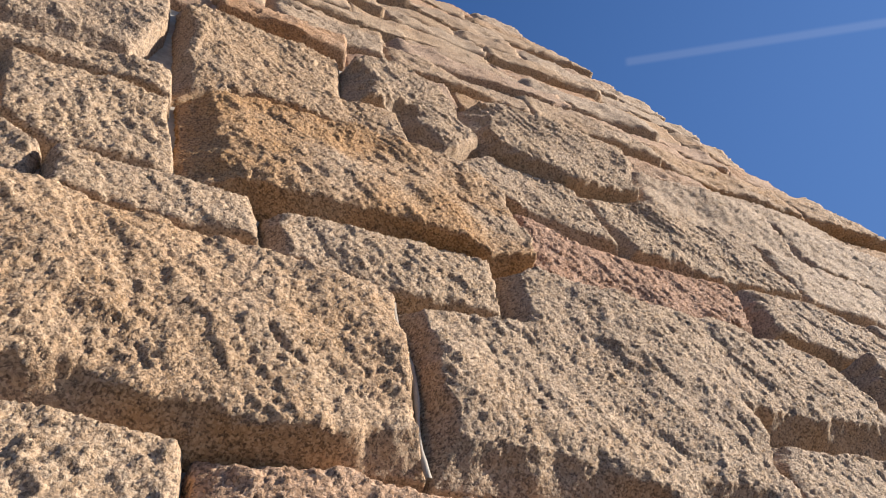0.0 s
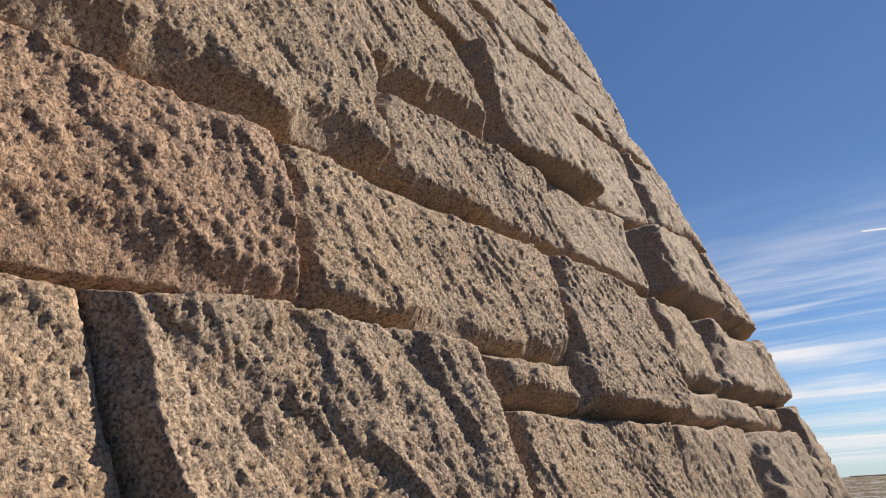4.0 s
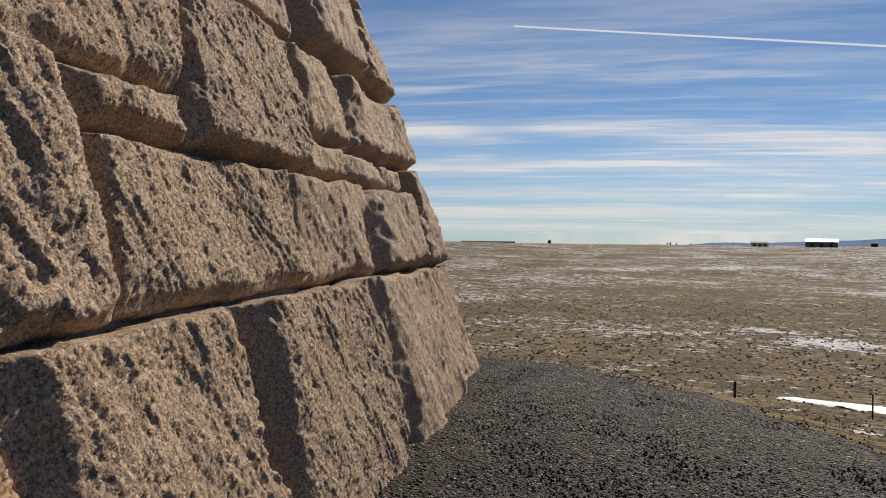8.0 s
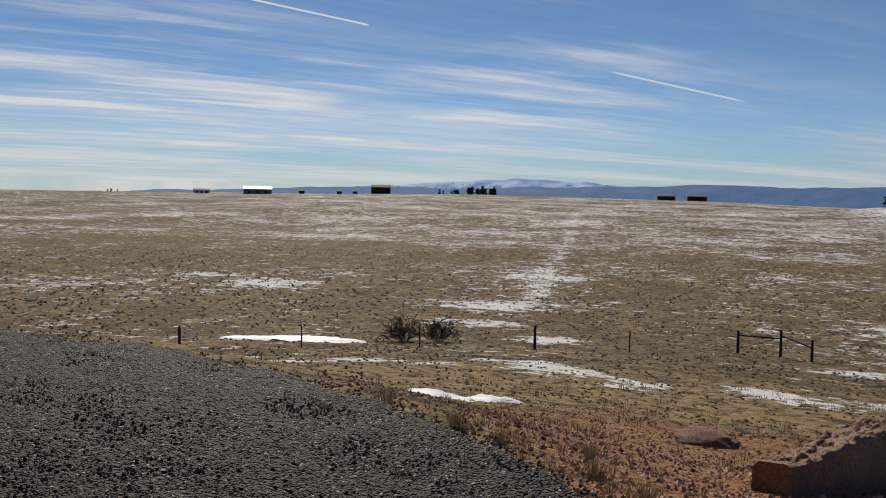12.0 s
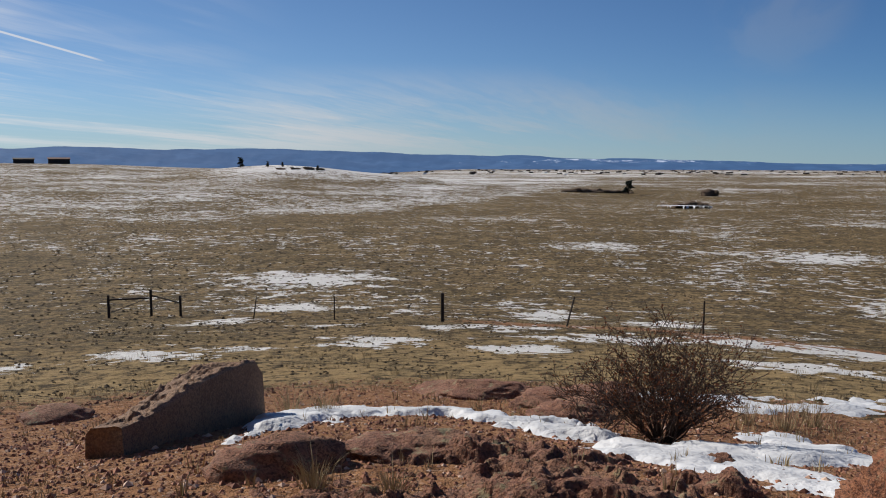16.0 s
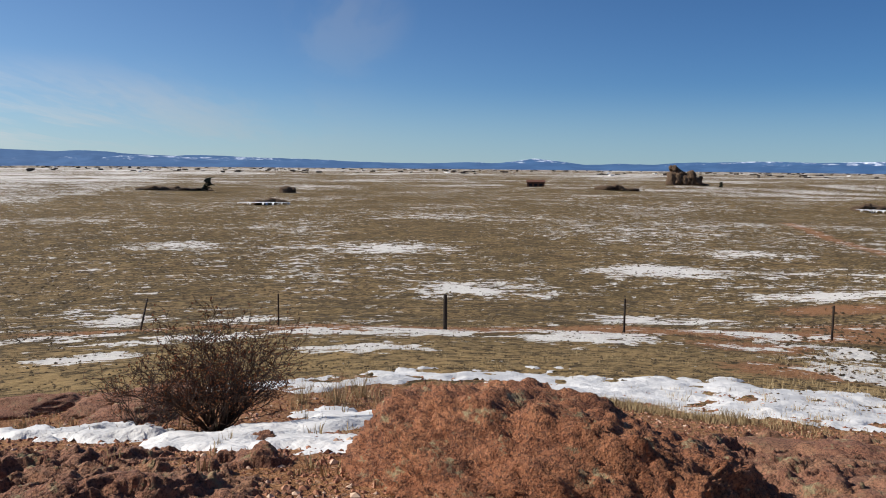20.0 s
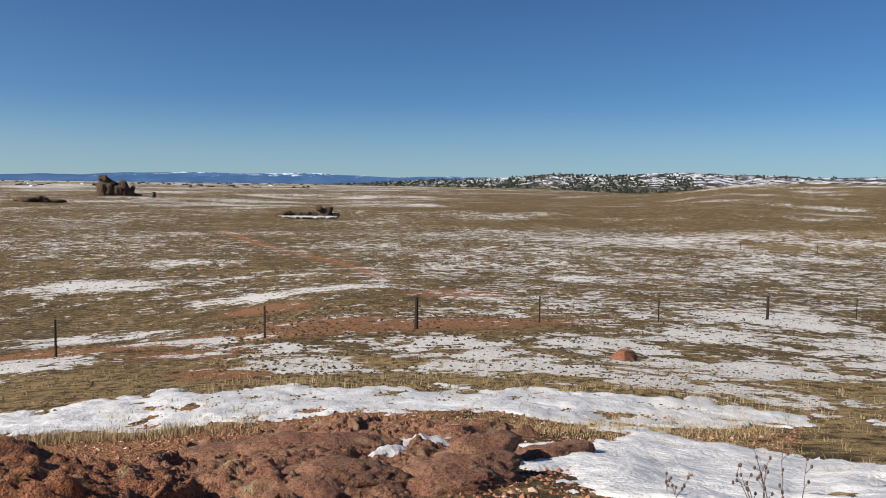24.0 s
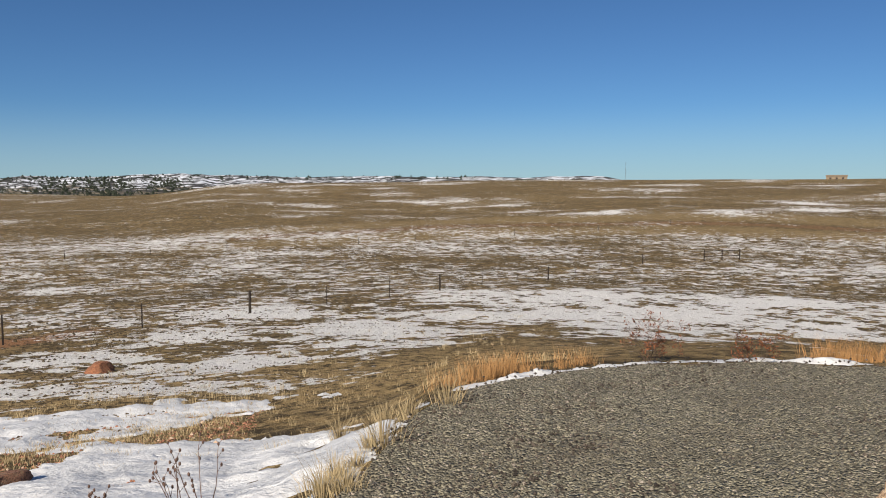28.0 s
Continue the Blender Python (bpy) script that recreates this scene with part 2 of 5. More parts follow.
    b.inputs["Specular IOR Level"].default_value = 0.25
    return m, Nodes(m.node_tree), b


def plain(name, base, rough=0.8, vary=0.25, scale=6.0, metal=0.0):
    """Paint, wood or metal with grain and wear."""
    m, n, b = shader(name, rough)
    pos = n.add("TexCoord").outputs["Object"]
    f = n.noise(pos, scale, 6.0, 0.65)
    dark, light = tuple(c * (1 - vary) for c in base), tuple(min(1, c * (1 + vary)) for c in base)
    n.put(b.inputs["Base Color"], n.mix(n.step(f, 0.3, 0.7), dark, light))
    b.inputs["Metallic"].default_value = metal
    bump = n.add("Bump")
    bump.inputs["Strength"].default_value = 0.4
    bump.inputs["Distance"].default_value = 0.01
    n.put(bump.inputs["Height"], n.noise(pos, scale * 6, 4.0))
    n.put(b.inputs["Normal"], bump.outputs[0])
    return m


def rock_material(name, tones, patch, speck, scale=1.0, bump_by=1.0, lichen=None, tinted=False):
    """tones: three base colours; patch: a stain colour; speck: dark crystals, partly painted shade between grains."""
    m, n, b = shader(name, 0.85)
    pos = n.add("TexCoord").outputs["Object"]
    rnd = n.add("ObjectInfo").outputs["Random"]
    shifted = n.add("VectorMath", pos, n.add("CombineXYZ", n.math("MULTIPLY", rnd, 37.0), n.math("MULTIPLY", rnd, 11.0), 0.0).outputs[0], operation="ADD").outputs[0]
    big = n.noise(shifted, 1.6 * scale, 5.0, 0.6)
    mid = n.noise(shifted, 9 * scale, 6.0, 0.65)
    fine = n.noise(shifted, 70 * scale, 3.0, 0.7)
    cell = n.add("TexVoronoi", shifted, feature="F1")
    cell.inputs["Scale"].default_value = 85 * scale
    col = n.mix(n.step(rnd, 0.15, 0.85), tones[0], tones[1])
    col = n.mix(n.step(big, 0.42, 0.68), col, tones[2])
    col = n.mix(n.math("MULTIPLY", n.step(n.noise(shifted, 2.0 * scale, 6.0, 0.62), 0.50, 0.68), 0.75), col, patch)
    col = n.mix(n.math("MULTIPLY", n.step(mid, 0.35, 0.7), 0.45), col, tuple(c * 1.35 for c in tones[0]))
    col = n.mix(n.math("MULTIPLY", n.step(n.noise(shifted, 34 * scale, 4.0, 0.7), 0.54, 0.66), 0.55), col, speck)
    col = n.mix(n.step(fine, 0.60, 0.72), col, speck)
    pale = n.step(cell.outputs["Color"], 0.62, 0.8)
    col = n.mix(n.math("MULTIPLY", pale, 0.30), col, tuple(min(0.75, c * 1.9) for c in tones[1]))
    grain = None
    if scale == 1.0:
        # Dark and pale crystals, whose colour contrast also stands in for fine grain shading.
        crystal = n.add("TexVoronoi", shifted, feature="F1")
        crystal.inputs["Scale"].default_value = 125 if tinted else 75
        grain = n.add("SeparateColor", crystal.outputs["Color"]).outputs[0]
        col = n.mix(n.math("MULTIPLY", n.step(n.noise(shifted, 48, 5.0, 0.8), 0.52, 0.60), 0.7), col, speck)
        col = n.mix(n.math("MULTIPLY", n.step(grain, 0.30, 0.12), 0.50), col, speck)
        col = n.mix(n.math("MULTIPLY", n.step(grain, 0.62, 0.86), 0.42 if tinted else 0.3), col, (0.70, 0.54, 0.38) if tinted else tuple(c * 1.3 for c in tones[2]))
    if tinted:
        rust = n.step(n.noise(shifted, 1.3, 6.0, 0.62), 0.30, 0.62)
        col = n.mix(n.math("MULTIPLY", n.attr("ochre"), rust), col, (1.0, 0.80, 0.55), "MULTIPLY")
        col = n.mix(n.attr("pink"), col, (1.0, 0.82, 0.80), "MULTIPLY")
    if lichen:
        col = n.mix(n.math("MULTIPLY", n.step(n.noise(shifted, 6.0 * scale, 7.0, 0.7), 0.56, 0.66), n.step(n.add("SeparateXYZ", n.add("NewGeometry").outputs["Normal"]).outputs[2], 0.2, 0.8)), col, lichen)
    n.put(b.inputs["Base Color"], col)
    h = n.math("ADD", n.math("MULTIPLY", n.noise(shifted, 20 * scale, 7.0, 0.72), 1.0), n.math("MULTIPLY", n.math("ADD", fine, cell.outputs["Distance"]), 0.22))
    if tinted:
        h = n.math("ADD", n.math("MULTIPLY", n.noise(shifted, 80, 4.0, 0.65), 1.0), n.math("MULTIPLY", grain, 0.35))
    bump = n.add("Bump")
    bump.inputs["Strength"].default_value = 1.0
    bump.inputs["Distance"].default_value = 0.16 * bump_by
    n.put(bump.inputs["Height"], h)
    n.put(b.inputs["Normal"], bump.outputs[0])
    return m


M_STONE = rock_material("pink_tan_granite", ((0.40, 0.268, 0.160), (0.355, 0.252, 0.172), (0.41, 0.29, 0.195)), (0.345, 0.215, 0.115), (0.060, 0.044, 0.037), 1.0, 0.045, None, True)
M_RED = rock_material("weathered_red_granite", ((0.26, 0.106, 0.054), (0.23, 0.094, 0.052), (0.33, 0.16, 0.083)), (0.115, 0.052, 0.034), (0.050, 0.026, 0.021), 1.0, 0.16, (0.30, 0.25, 0.15))
M_CRUST = rock_material("lichen_crusted_red_granite", ((0.23, 0.105, 0.066), (0.20, 0.093, 0.061), (0.29, 0.165, 0.10)), (0.115, 0.058, 0.04), (0.045, 0.025, 0.020), 1.0, 0.16, (0.26, 0.22, 0.13))
M_SLAB = rock_material("grey_brown_granite", ((0.225, 0.135, 0.085), (0.20, 0.122, 0.078), (0.26, 0.165, 0.105)), (0.16, 0.09, 0.055), (0.10, 0.07, 0.055), 1.0, 0.12)
M_DARKROCK = rock_material("distant_brown_rock", ((0.165, 0.108, 0.07), (0.14, 0.095, 0.066), (0.21, 0.145, 0.095)), (0.12, 0.075, 0.05), (0.05, 0.04, 0.03), 0.12, 8.0)
M_MORTAR = plain("pale_mortar", (0.34, 0.30, 0.25), 0.95, 0.2, 14.0)
M_WOOD = plain("weathered_fence_wood", (0.035, 0.027, 0.022), 0.9, 0.4, 30.0)
M_STEEL = plain("rusty_steel_post", (0.028, 0.02, 0.017), 0.8, 0.4, 40.0)
M_WIRE = plain("galvanised_wire", (0.16, 0.15, 0.14), 0.5, 0.2, 60.0, 0.7)
M_BARK = plain("grey_brown_twig_bark", (0.072, 0.047, 0.036), 0.9, 0.35, 50.0)
M_LEAF = plain("dried_rust_leaves", (0.22, 0.085, 0.04), 0.9, 0.4, 60.0)
M_STRAW = plain("pale_straw_grass", (0.35, 0.275, 0.16), 0.95, 0.3, 9.0)
M_GOLD = plain("rust_gold_grass", (0.36, 0.20, 0.085), 0.95, 0.35, 9.0)
M_SAGE = plain("dull_sage_clumps", (0.075, 0.054, 0.032), 0.95, 0.4, 3.0)
M_STALK = plain("dead_weed_stalk", (0.12, 0.075, 0.06), 0.9, 0.4, 60.0)
M_CONIFER = plain("dark_pine", (0.022, 0.028, 0.018), 0.95, 0.5, 0.5)
M_BARNWALL = plain("tan_barn_siding", (0.22, 0.17, 0.12), 0.8, 0.2, 2.0)
M_BARNROOF = plain("snowy_white_metal_roof", (0.8, 0.8, 0.8), 0.5, 0.06, 1.0)
M_DARKWALL = plain("dark_house_siding", (0.035, 0.028, 0.026), 0.8, 0.3, 2.0)
M_REDSHED = plain("red_brown_shed", (0.13, 0.06, 0.04), 0.8, 0.3, 2.0)

# snow: soft, bluish in shade, a little crusted
M_SNOW, n, b = shader("old_crusted_snow", 0.6)
pos = n.add("TexCoord").outputs["Object"]
n.put(b.inputs["Base Color"], n.mix(n.step(n.noise(pos, 1.1, 6.0, 0.6), 0.38, 0.66), (0.50, 0.51, 0.525), (0.67, 0.675, 0.68)))
bump = n.add("Bump")
bump.inputs["Strength"].default_value, bump.inputs["Distance"].default_value = 0.9, 0.07
n.put(bump.inputs["Height"], n.math("ADD", n.noise(pos, 3.0, 5.0, 0.6), n.math("MULTIPLY", n.noise(pos, 22.0, 3.0), 0.2)))
n.put(b.inputs["Normal"], bump.outputs[0])

# prairie: thin winter grass, bare red earth where "red" says, snow where "snow" says
M_GROUND, n, b = shader("winter_prairie", 0.95)
b.inputs["Specular IOR Level"].default_value = 0.08
pos = n.add("TexCoord").outputs["Object"]
n_fine, n_mid, n_wide = n.noise(pos, 9.0, 5.0, 0.7), n.noise(pos, 0.9, 5.0, 0.65), n.noise(pos, 0.07, 5.0, 0.6)
tiny = n.noise(pos, 3.1, 6.0, 0.75)
grass = n.mix(n.step(n_wide, 0.38, 0.62), (0.200, 0.138, 0.067), (0.248, 0.173, 0.086))
grass = n.mix(n.math("MULTIPLY", n.step(n.noise(pos, 0.22, 5.0, 0.7), 0.44, 0.60), 0.75), grass, (0.118, 0.088, 0.042))
grass = n.mix(n.math("MULTIPLY", n.step(n_mid, 0.50, 0.54), 0.85), grass, (0.070, 0.053, 0.031))
grass = n.mix(n.math("MULTIPLY", n.step(tiny, 0.54, 0.64), 0.7), grass, (0.39, 0.290, 0.148))
grass = n.mix(n.math("MULTIPLY", n.step(tiny, 0.49, 0.42), 0.9), grass, (0.05, 0.038, 0.023))
gold = n.attr("gold")
grass = n.mix(n.math("MULTIPLY", gold, n.step(tiny, 0.38, 0.60)), grass, (0.33, 0.235, 0.115))
soil = n.mix(n.step(n_fine, 0.35, 0.65), (0.19, 0.090, 0.045), (0.31, 0.165, 0.083))
soil = n.mix(n.math("MULTIPLY", n.step(n.noise(pos, 24.0, 2.0), 0.56, 0.64), 0.6), soil, (0.36, 0.24, 0.17))
red = n.math("ADD", n.attr("red"), n.math("MULTIPLY", n.math("SUBTRACT", tiny, 0.5), 1.5))
base = n.mix(n.step(red, 0.35, 0.6), grass, soil)
fleck = n.math("MULTIPLY", n.math("SUBTRACT", n.noise(pos, 2.8, 4.0, 0.6), 0.5), 1.3)
snow_v = n.math("ADD", n.math("ADD", n.attr("snow"), fleck), n.math("MULTIPLY", n.math("SUBTRACT", n.noise(pos, 0.035, 6.0, 0.6), 0.5), 1.3))
snow_v = n.math("ADD", snow_v, n.math("MULTIPLY", n.math("SUBTRACT", n.noise(pos, 0.30, 5.0, 0.65), 0.5), 1.5))
snow_v = n.math("ADD", snow_v, n.math("MULTIPLY", n.math("SUBTRACT", n.noise(pos, 0.85, 6.0, 0.7), 0.5), 2.5))
mask = n.step(snow_v, 0.0, 0.06)
base = n.mix(mask, base, n.mix(n.step(n_fine, 0.3, 0.7), (0.56, 0.55, 0.535), (0.76, 0.745, 0.715)))
n.put(b.inputs["Base Color"], base)
bump = n.add("Bump")
bump.inputs["Strength"].default_value, bump.inputs["Distance"].default_value = 1.0, 0.22
n.put(bump.inputs["Height"], n.math("ADD", n.math("ADD", n.math("MULTIPLY", n_mid, 0.6), n.math("MULTIPLY", tiny, 0.8)), n.math("MULTIPLY", mask, 0.12)))
n.put(b.inputs["Normal"], bump.outputs[0])

# gravel; its darker west tones paint the shade of stones seen against the sun
def gravel_material(name, dark, light, dark_west, light_west):
    m, n, b = shader(name, 0.8)
    pos = n.add("TexCoord").outputs["Object"]
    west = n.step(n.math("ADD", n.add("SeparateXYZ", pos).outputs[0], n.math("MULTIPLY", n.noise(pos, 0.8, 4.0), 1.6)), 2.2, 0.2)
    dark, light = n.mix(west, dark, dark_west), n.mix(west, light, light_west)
    cells = n.add("TexVoronoi", pos, feature="F1")
    cells.inputs["Scale"].default_value = 60
    tone = n.add("SeparateColor", cells.outputs["Color"])
    col = n.mix(tone.outputs[0], dark, light)
    col = n.mix(n.step(tone.outputs[1], 0.94, 0.97), col, (0.38, 0.33, 0.27))
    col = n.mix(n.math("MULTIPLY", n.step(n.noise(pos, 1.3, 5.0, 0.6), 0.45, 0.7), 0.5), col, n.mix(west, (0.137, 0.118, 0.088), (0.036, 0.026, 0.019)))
    n.put(b.inputs["Base Color"], col)
    bump = n.add("Bump")
    bump.inputs["Strength"].default_value, bump.inputs["Distance"].default_value = 1.0, 0.03
    n.put(bump.inputs["Height"], n.math("ADD", n.math("MULTIPLY", cells.outputs["Distance"], -1.0), n.math("MULTIPLY", n.noise(pos, 9.0, 3.0), 0.6)))
    n.put(b.inputs["Normal"], bump.outputs[0])
    return m


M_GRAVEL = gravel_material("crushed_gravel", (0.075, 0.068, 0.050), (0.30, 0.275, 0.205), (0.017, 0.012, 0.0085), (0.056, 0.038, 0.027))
M_GRAIN, n, b = shader("gravel_stones", 0.75)
isle = n.add("NewGeometry").outputs["Random Per Island"]
n.put(b.inputs["Base Color"], n.mix(n.step(isle, 0.9, 0.97), n.mix(isle, (0.025, 0.02, 0.017), (0.10, 0.08, 0.064)), (0.30, 0.26, 0.22)))

M_PEBBLE, n, b = shader("red_granite_grit", 0.85)
isle = n.add("NewGeometry").outputs["Random Per Island"]
n.put(b.inputs["Base Color"], n.mix(n.step(isle, 0.86, 0.95), n.mix(isle, (0.13, 0.055, 0.035), (0.40, 0.19, 0.115)), (0.52, 0.38, 0.29)))

# far mountains: forest, rock and snow fields, with blue haze painted into colour and glow
M_MOUNT, n, b = shader("forested_mountains_painted_haze", 1.0)
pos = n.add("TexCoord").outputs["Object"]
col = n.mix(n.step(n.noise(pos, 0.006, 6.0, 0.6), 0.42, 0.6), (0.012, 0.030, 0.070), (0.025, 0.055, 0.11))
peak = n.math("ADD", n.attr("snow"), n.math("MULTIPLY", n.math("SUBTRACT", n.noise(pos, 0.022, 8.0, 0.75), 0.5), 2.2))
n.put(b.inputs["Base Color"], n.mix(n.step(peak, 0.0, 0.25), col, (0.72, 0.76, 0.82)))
# Blue emission paints the air's haze over the slopes.
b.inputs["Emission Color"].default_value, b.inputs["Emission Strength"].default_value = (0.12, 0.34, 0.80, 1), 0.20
M_HILL, n, b = shader("tree_dotted_hills", 1.0)
pos = n.add("TexCoord").outputs["Object"]
col = n.mix(n.step(n.noise(pos, 0.02, 5.0, 0.6), 0.4, 0.6), (0.16, 0.13, 0.09), (0.23, 0.19, 0.13))
col = n.mix(n.step(n.math("ADD", n.attr("snow"), n.math("MULTIPLY", n.math("SUBTRACT", n.noise(pos, 0.016, 7.0, 0.7), 0.5), 2.0)), 0.0, 0.15), col, (0.66, 0.69, 0.74))
col = n.mix(n.step(n.noise(pos, 0.03, 6.0, 0.72), 0.46, 0.50), col, (0.032, 0.032, 0.030))
n.put(b.inputs["Base Color"], col)


# ---- building tools ----
def mesh(name, verts, faces, mat, smooth_it=True):
    me = bpy.data.meshes.new(name)
    me.from_pydata(np.asarray(verts, float).tolist(), [], np.asarray(faces).tolist() if isinstance(faces, np.ndarray) else faces)
    me.materials.append(mat)
    if smooth_it:
        me.polygons.foreach_set("use_smooth", np.ones(len(me.polygons), bool))
    return me


def solid(name, verts, faces, mat, parent=None, smooth_it=False, label=""):
    ob = new(name, mesh(name, verts, faces, mat, smooth_it))
    ob.parent = parent
    return tagged(ob, label)


def floats(ob, name, values):
    at = ob.data.attributes.new(name, "FLOAT", "POINT")
    at.data.foreach_set("value", np.ascontiguousarray(values, dtype=np.float32))


def grid_faces(n, m):
    i, j = np.meshgrid(np.arange(n - 1), np.arange(m - 1), indexing="ij")
    return np.stack([i * m + j, (i + 1) * m + j, (i + 1) * m + j + 1, i * m + j + 1], -1).reshape(-1, 4)


def box(cx, cy, cz, sx, sy, sz, turn=0.0):
    """Corners of a box that stands on cz, and its faces."""
    c, s = math.cos(turn), math.sin(turn)
    v = [(cx + (x * c - y * s), cy + (x * s + y * c), cz + z) for z in (0, sz) for x, y in ((-sx / 2, -sy / 2), (sx / 2, -sy / 2), (sx / 2, sy / 2), (-sx / 2, sy / 2))]
    return v, [(3, 2, 1, 0), (4, 5, 6, 7), (0, 1, 5, 4), (1, 2, 6, 5), (2, 3, 7, 6), (3, 0, 4, 7)]


def rod(a, b, ra, rb, sides=6):
    """A tapered rod from a to b."""
    a, b = Vector(a), Vector(b)
    d = (b - a).normalized()
    u = d.cross(Vector((0.31, 0.17, 0.93))).normalized()
    w = d.cross(u)
    v = [p + (u * math.cos(k * math.tau / sides) + w * math.sin(k * math.tau / sides)) * r for p, r in ((a, ra), (b, rb)) for k in range(sides)]
    f = [(k, (k + 1) % sides, sides + (k + 1) % sides, sides + k) for k in range(sides)] + [tuple(range(sides - 1, -1, -1)), tuple(range(sides, 2 * sides))]
    return v, f


class Heap:
    """Gathers many small pieces for one mesh."""

    def __init__(self):
        self.v, self.f = [], []

    def add(self, vf):
        k = len(self.v)
        self.v += [tuple(p) for p in vf[0]]
        self.f += [tuple(i + k for i in f) for f in vf[1]]


def ball(subdivisions):
    bm = bmesh.new()
    bmesh.ops.create_icosphere(bm, subdivisions=subdivisions, radius=1)
    v, f = np.array([p.co for p in bm.verts]), [tuple(x.index for x in p.verts) for p in bm.faces]
    bm.free()
    return v, f


BALLS = {k: ball(k) for k in (1, 2, 3, 4, 5, 6, 7)}


def craggy(p, n, seed, size, coarse):
    """Weathered granite: ledges that dip to one side, flaked and pitted, grain by grain."""
    x, y, z = p[:, 0], p[:, 1], p[:, 2] + 0.35 * p[:, 0]
    d = terraces(x * 0.8 / size, y * 0.8 / size, z * 3.0 / size, 2.5, seed) * 0.11 * size + terraces(x * 2.1 / size, y * 2.1 / size, z * 6.5 / size, 2.0, seed + 7) * 0.055 * size
    if coarse < 0.05:
        d = d + terraces(x * 7, y * 7, z * 17, 2.0, seed + 15) * 0.036 + lattice(x * 26, y * 26, z * 34, seed + 21) * 0.010
    if coarse < 0.025:
        d = d + lattice(x * 52, y * 52, z * 60, seed + 22) * 0.0065
    if coarse < 0.03:
        d = d + np.random.default_rng(seed).normal(0, 0.0045, len(d))
    return p + n * d[:, None]


def boulder_mesh(name, size, seed, mat, fine=4, rough=0.18, flat=0.0, cuts=0.5, blocky=1.0, taper=0.0, planes=()):
    """A weathered rock: a ball cut by random planes, then broken down at several scales. It stands on z = 0, sunk a little."""
    rng = random.Random(seed)
    v, f = BALLS[fine]
    v = v.copy()
    for _ in range(int(14 * cuts)):
        d = Vector((rng.uniform(-1, 1), rng.uniform(-1, 1), rng.uniform(-0.4, 1))).normalized()
        over = v @ np.array(d) - rng.uniform(0.62, 0.86)
        v -= np.clip(over, 0, None)[:, None] * np.array(d) * 0.85
    v = np.sign(v) * np.abs(v) ** blocky
    for d, off in planes:
        d = np.array(d) / np.linalg.norm(d)
        v = v - np.clip(v @ d - off, 0, None)[:, None] * d * 0.94
    n = v / np.linalg.norm(v, axis=1)[:, None]
    s = np.array(size)
    p = v * s
    p[:, 2] *= 1 - taper * smooth(-0.3, 1.0, v[:, 0])
    mean = float(np.mean(s))
    p = craggy(p, n * np.minimum(1, s / mean), seed, max(0.15, mean) * rough / 0.18, mean * 2.4 / 2 ** fine)
    p[:, 2] = np.where(p[:, 2] > 0, p[:, 2] * (1 - flat * smooth(0, s[2], p[:, 2]) * 0.4), p[:, 2])
    return mesh(name, p, f, mat)


def boulder(name, x, y, size, turn, seed, mat, label, category="rock", sink=0.25, z=None, **more):
    ob = new(name, boulder_mesh(name, size, seed, mat, **more))
    ob.matrix_world = pose(x, y, (ground_at(x, y) if z is None else z) + size[2] * (1 - 2 * sink) * 0.5, 0, 0, turn)
    return tagged(ob, label, category)


# ---- ground ----
def polar_sheet(radii, angles, closed=True):
    R, A = np.meshgrid(radii, np.radians(angles), indexing="ij")
    n, m = len(radii), len(angles)
    i, j = np.meshgrid(np.arange(n - 1), np.arange(m if closed else m - 1), indexing="ij")
    k = (j + 1) % m
    f = np.stack([i * m + j, i * m + k, (i + 1) * m + k, (i + 1) * m + j], -1).reshape(-1, 4)
    return (-np.sin(A) * R).ravel(), (np.cos(A) * R).ravel(), f[:, ::-1]


# drifts that lie in the open: x, y, radius
DRIFTS_A = [(30, -22, 6), (36, -27, 7), (28, -29, 5), (40, -36, 8), (25, -17, 4), (36, 45, 6), (14, 20.3, 2.4), (17.4, 16.6, 3), (20.3, 10.8, 2.5), (18.6, 8.4, 1.6), (53, 22, 4), (21.5, 5, 2.6), (27, 1.4, 3.6),
            (31.8, 25.7, 4), (72, 7, 5), (59, 47, 6), (50, 26, 4), (41, -5.5, 3), (48, -21, 8), (46, -28, 8), (31.7, -2, 3.6), (15.2, 37, 3), (18.5, 18, 2.5),
            (12, 21, 2.2), (18, 3, 3.4), (22, -2, 3.6), (16, 0, 2.4), (24, 6.5, 3.2), (16.5, 6.8, 2.2), (30, -9, 4.5), (25, -7, 3), (37, -19, 6), (52, 82, 8), (31.5, 98, 8), (80, 50, 6), (24, 14.5, 2.2), (38, -15, 4), (34, -9, 3), (8, 22, 1.8), (9.5, 15.5, 1.4)]
DRIFTS_B = [(-14, 15.5, 1.3), (-9, 17.8, 1.6), (-4, 18.6, 1.5), (0.5, 19.4, 1.4), (-17.5, 13.5, 1.2), (-10, 19, 1.4), (-7.3, 17.6, 1.4), (-5, 19.4, 1.3), (-2.2, 19.6, 1.2), (-38, 59, 6), (-2.8, 66, 7), (-48, 89, 7), (4.4, 27, 2.2), (-6, 38, 2.5), (-12, 15.4, 1.0), (-11.7, 20, 1.3),
            (-6.9, 16, 1.2), (-67, 61, 5), (-82, 63, 5), (-31, 46.5, 3), (-1, 31, 1.5), (1, 21, 1.2), (4, 18.5, 1.3), (-14.5, 13, 1.0), (-3.5, 46, 2.5), (11, 42, 2.5), (-22, 41, 2.4)]
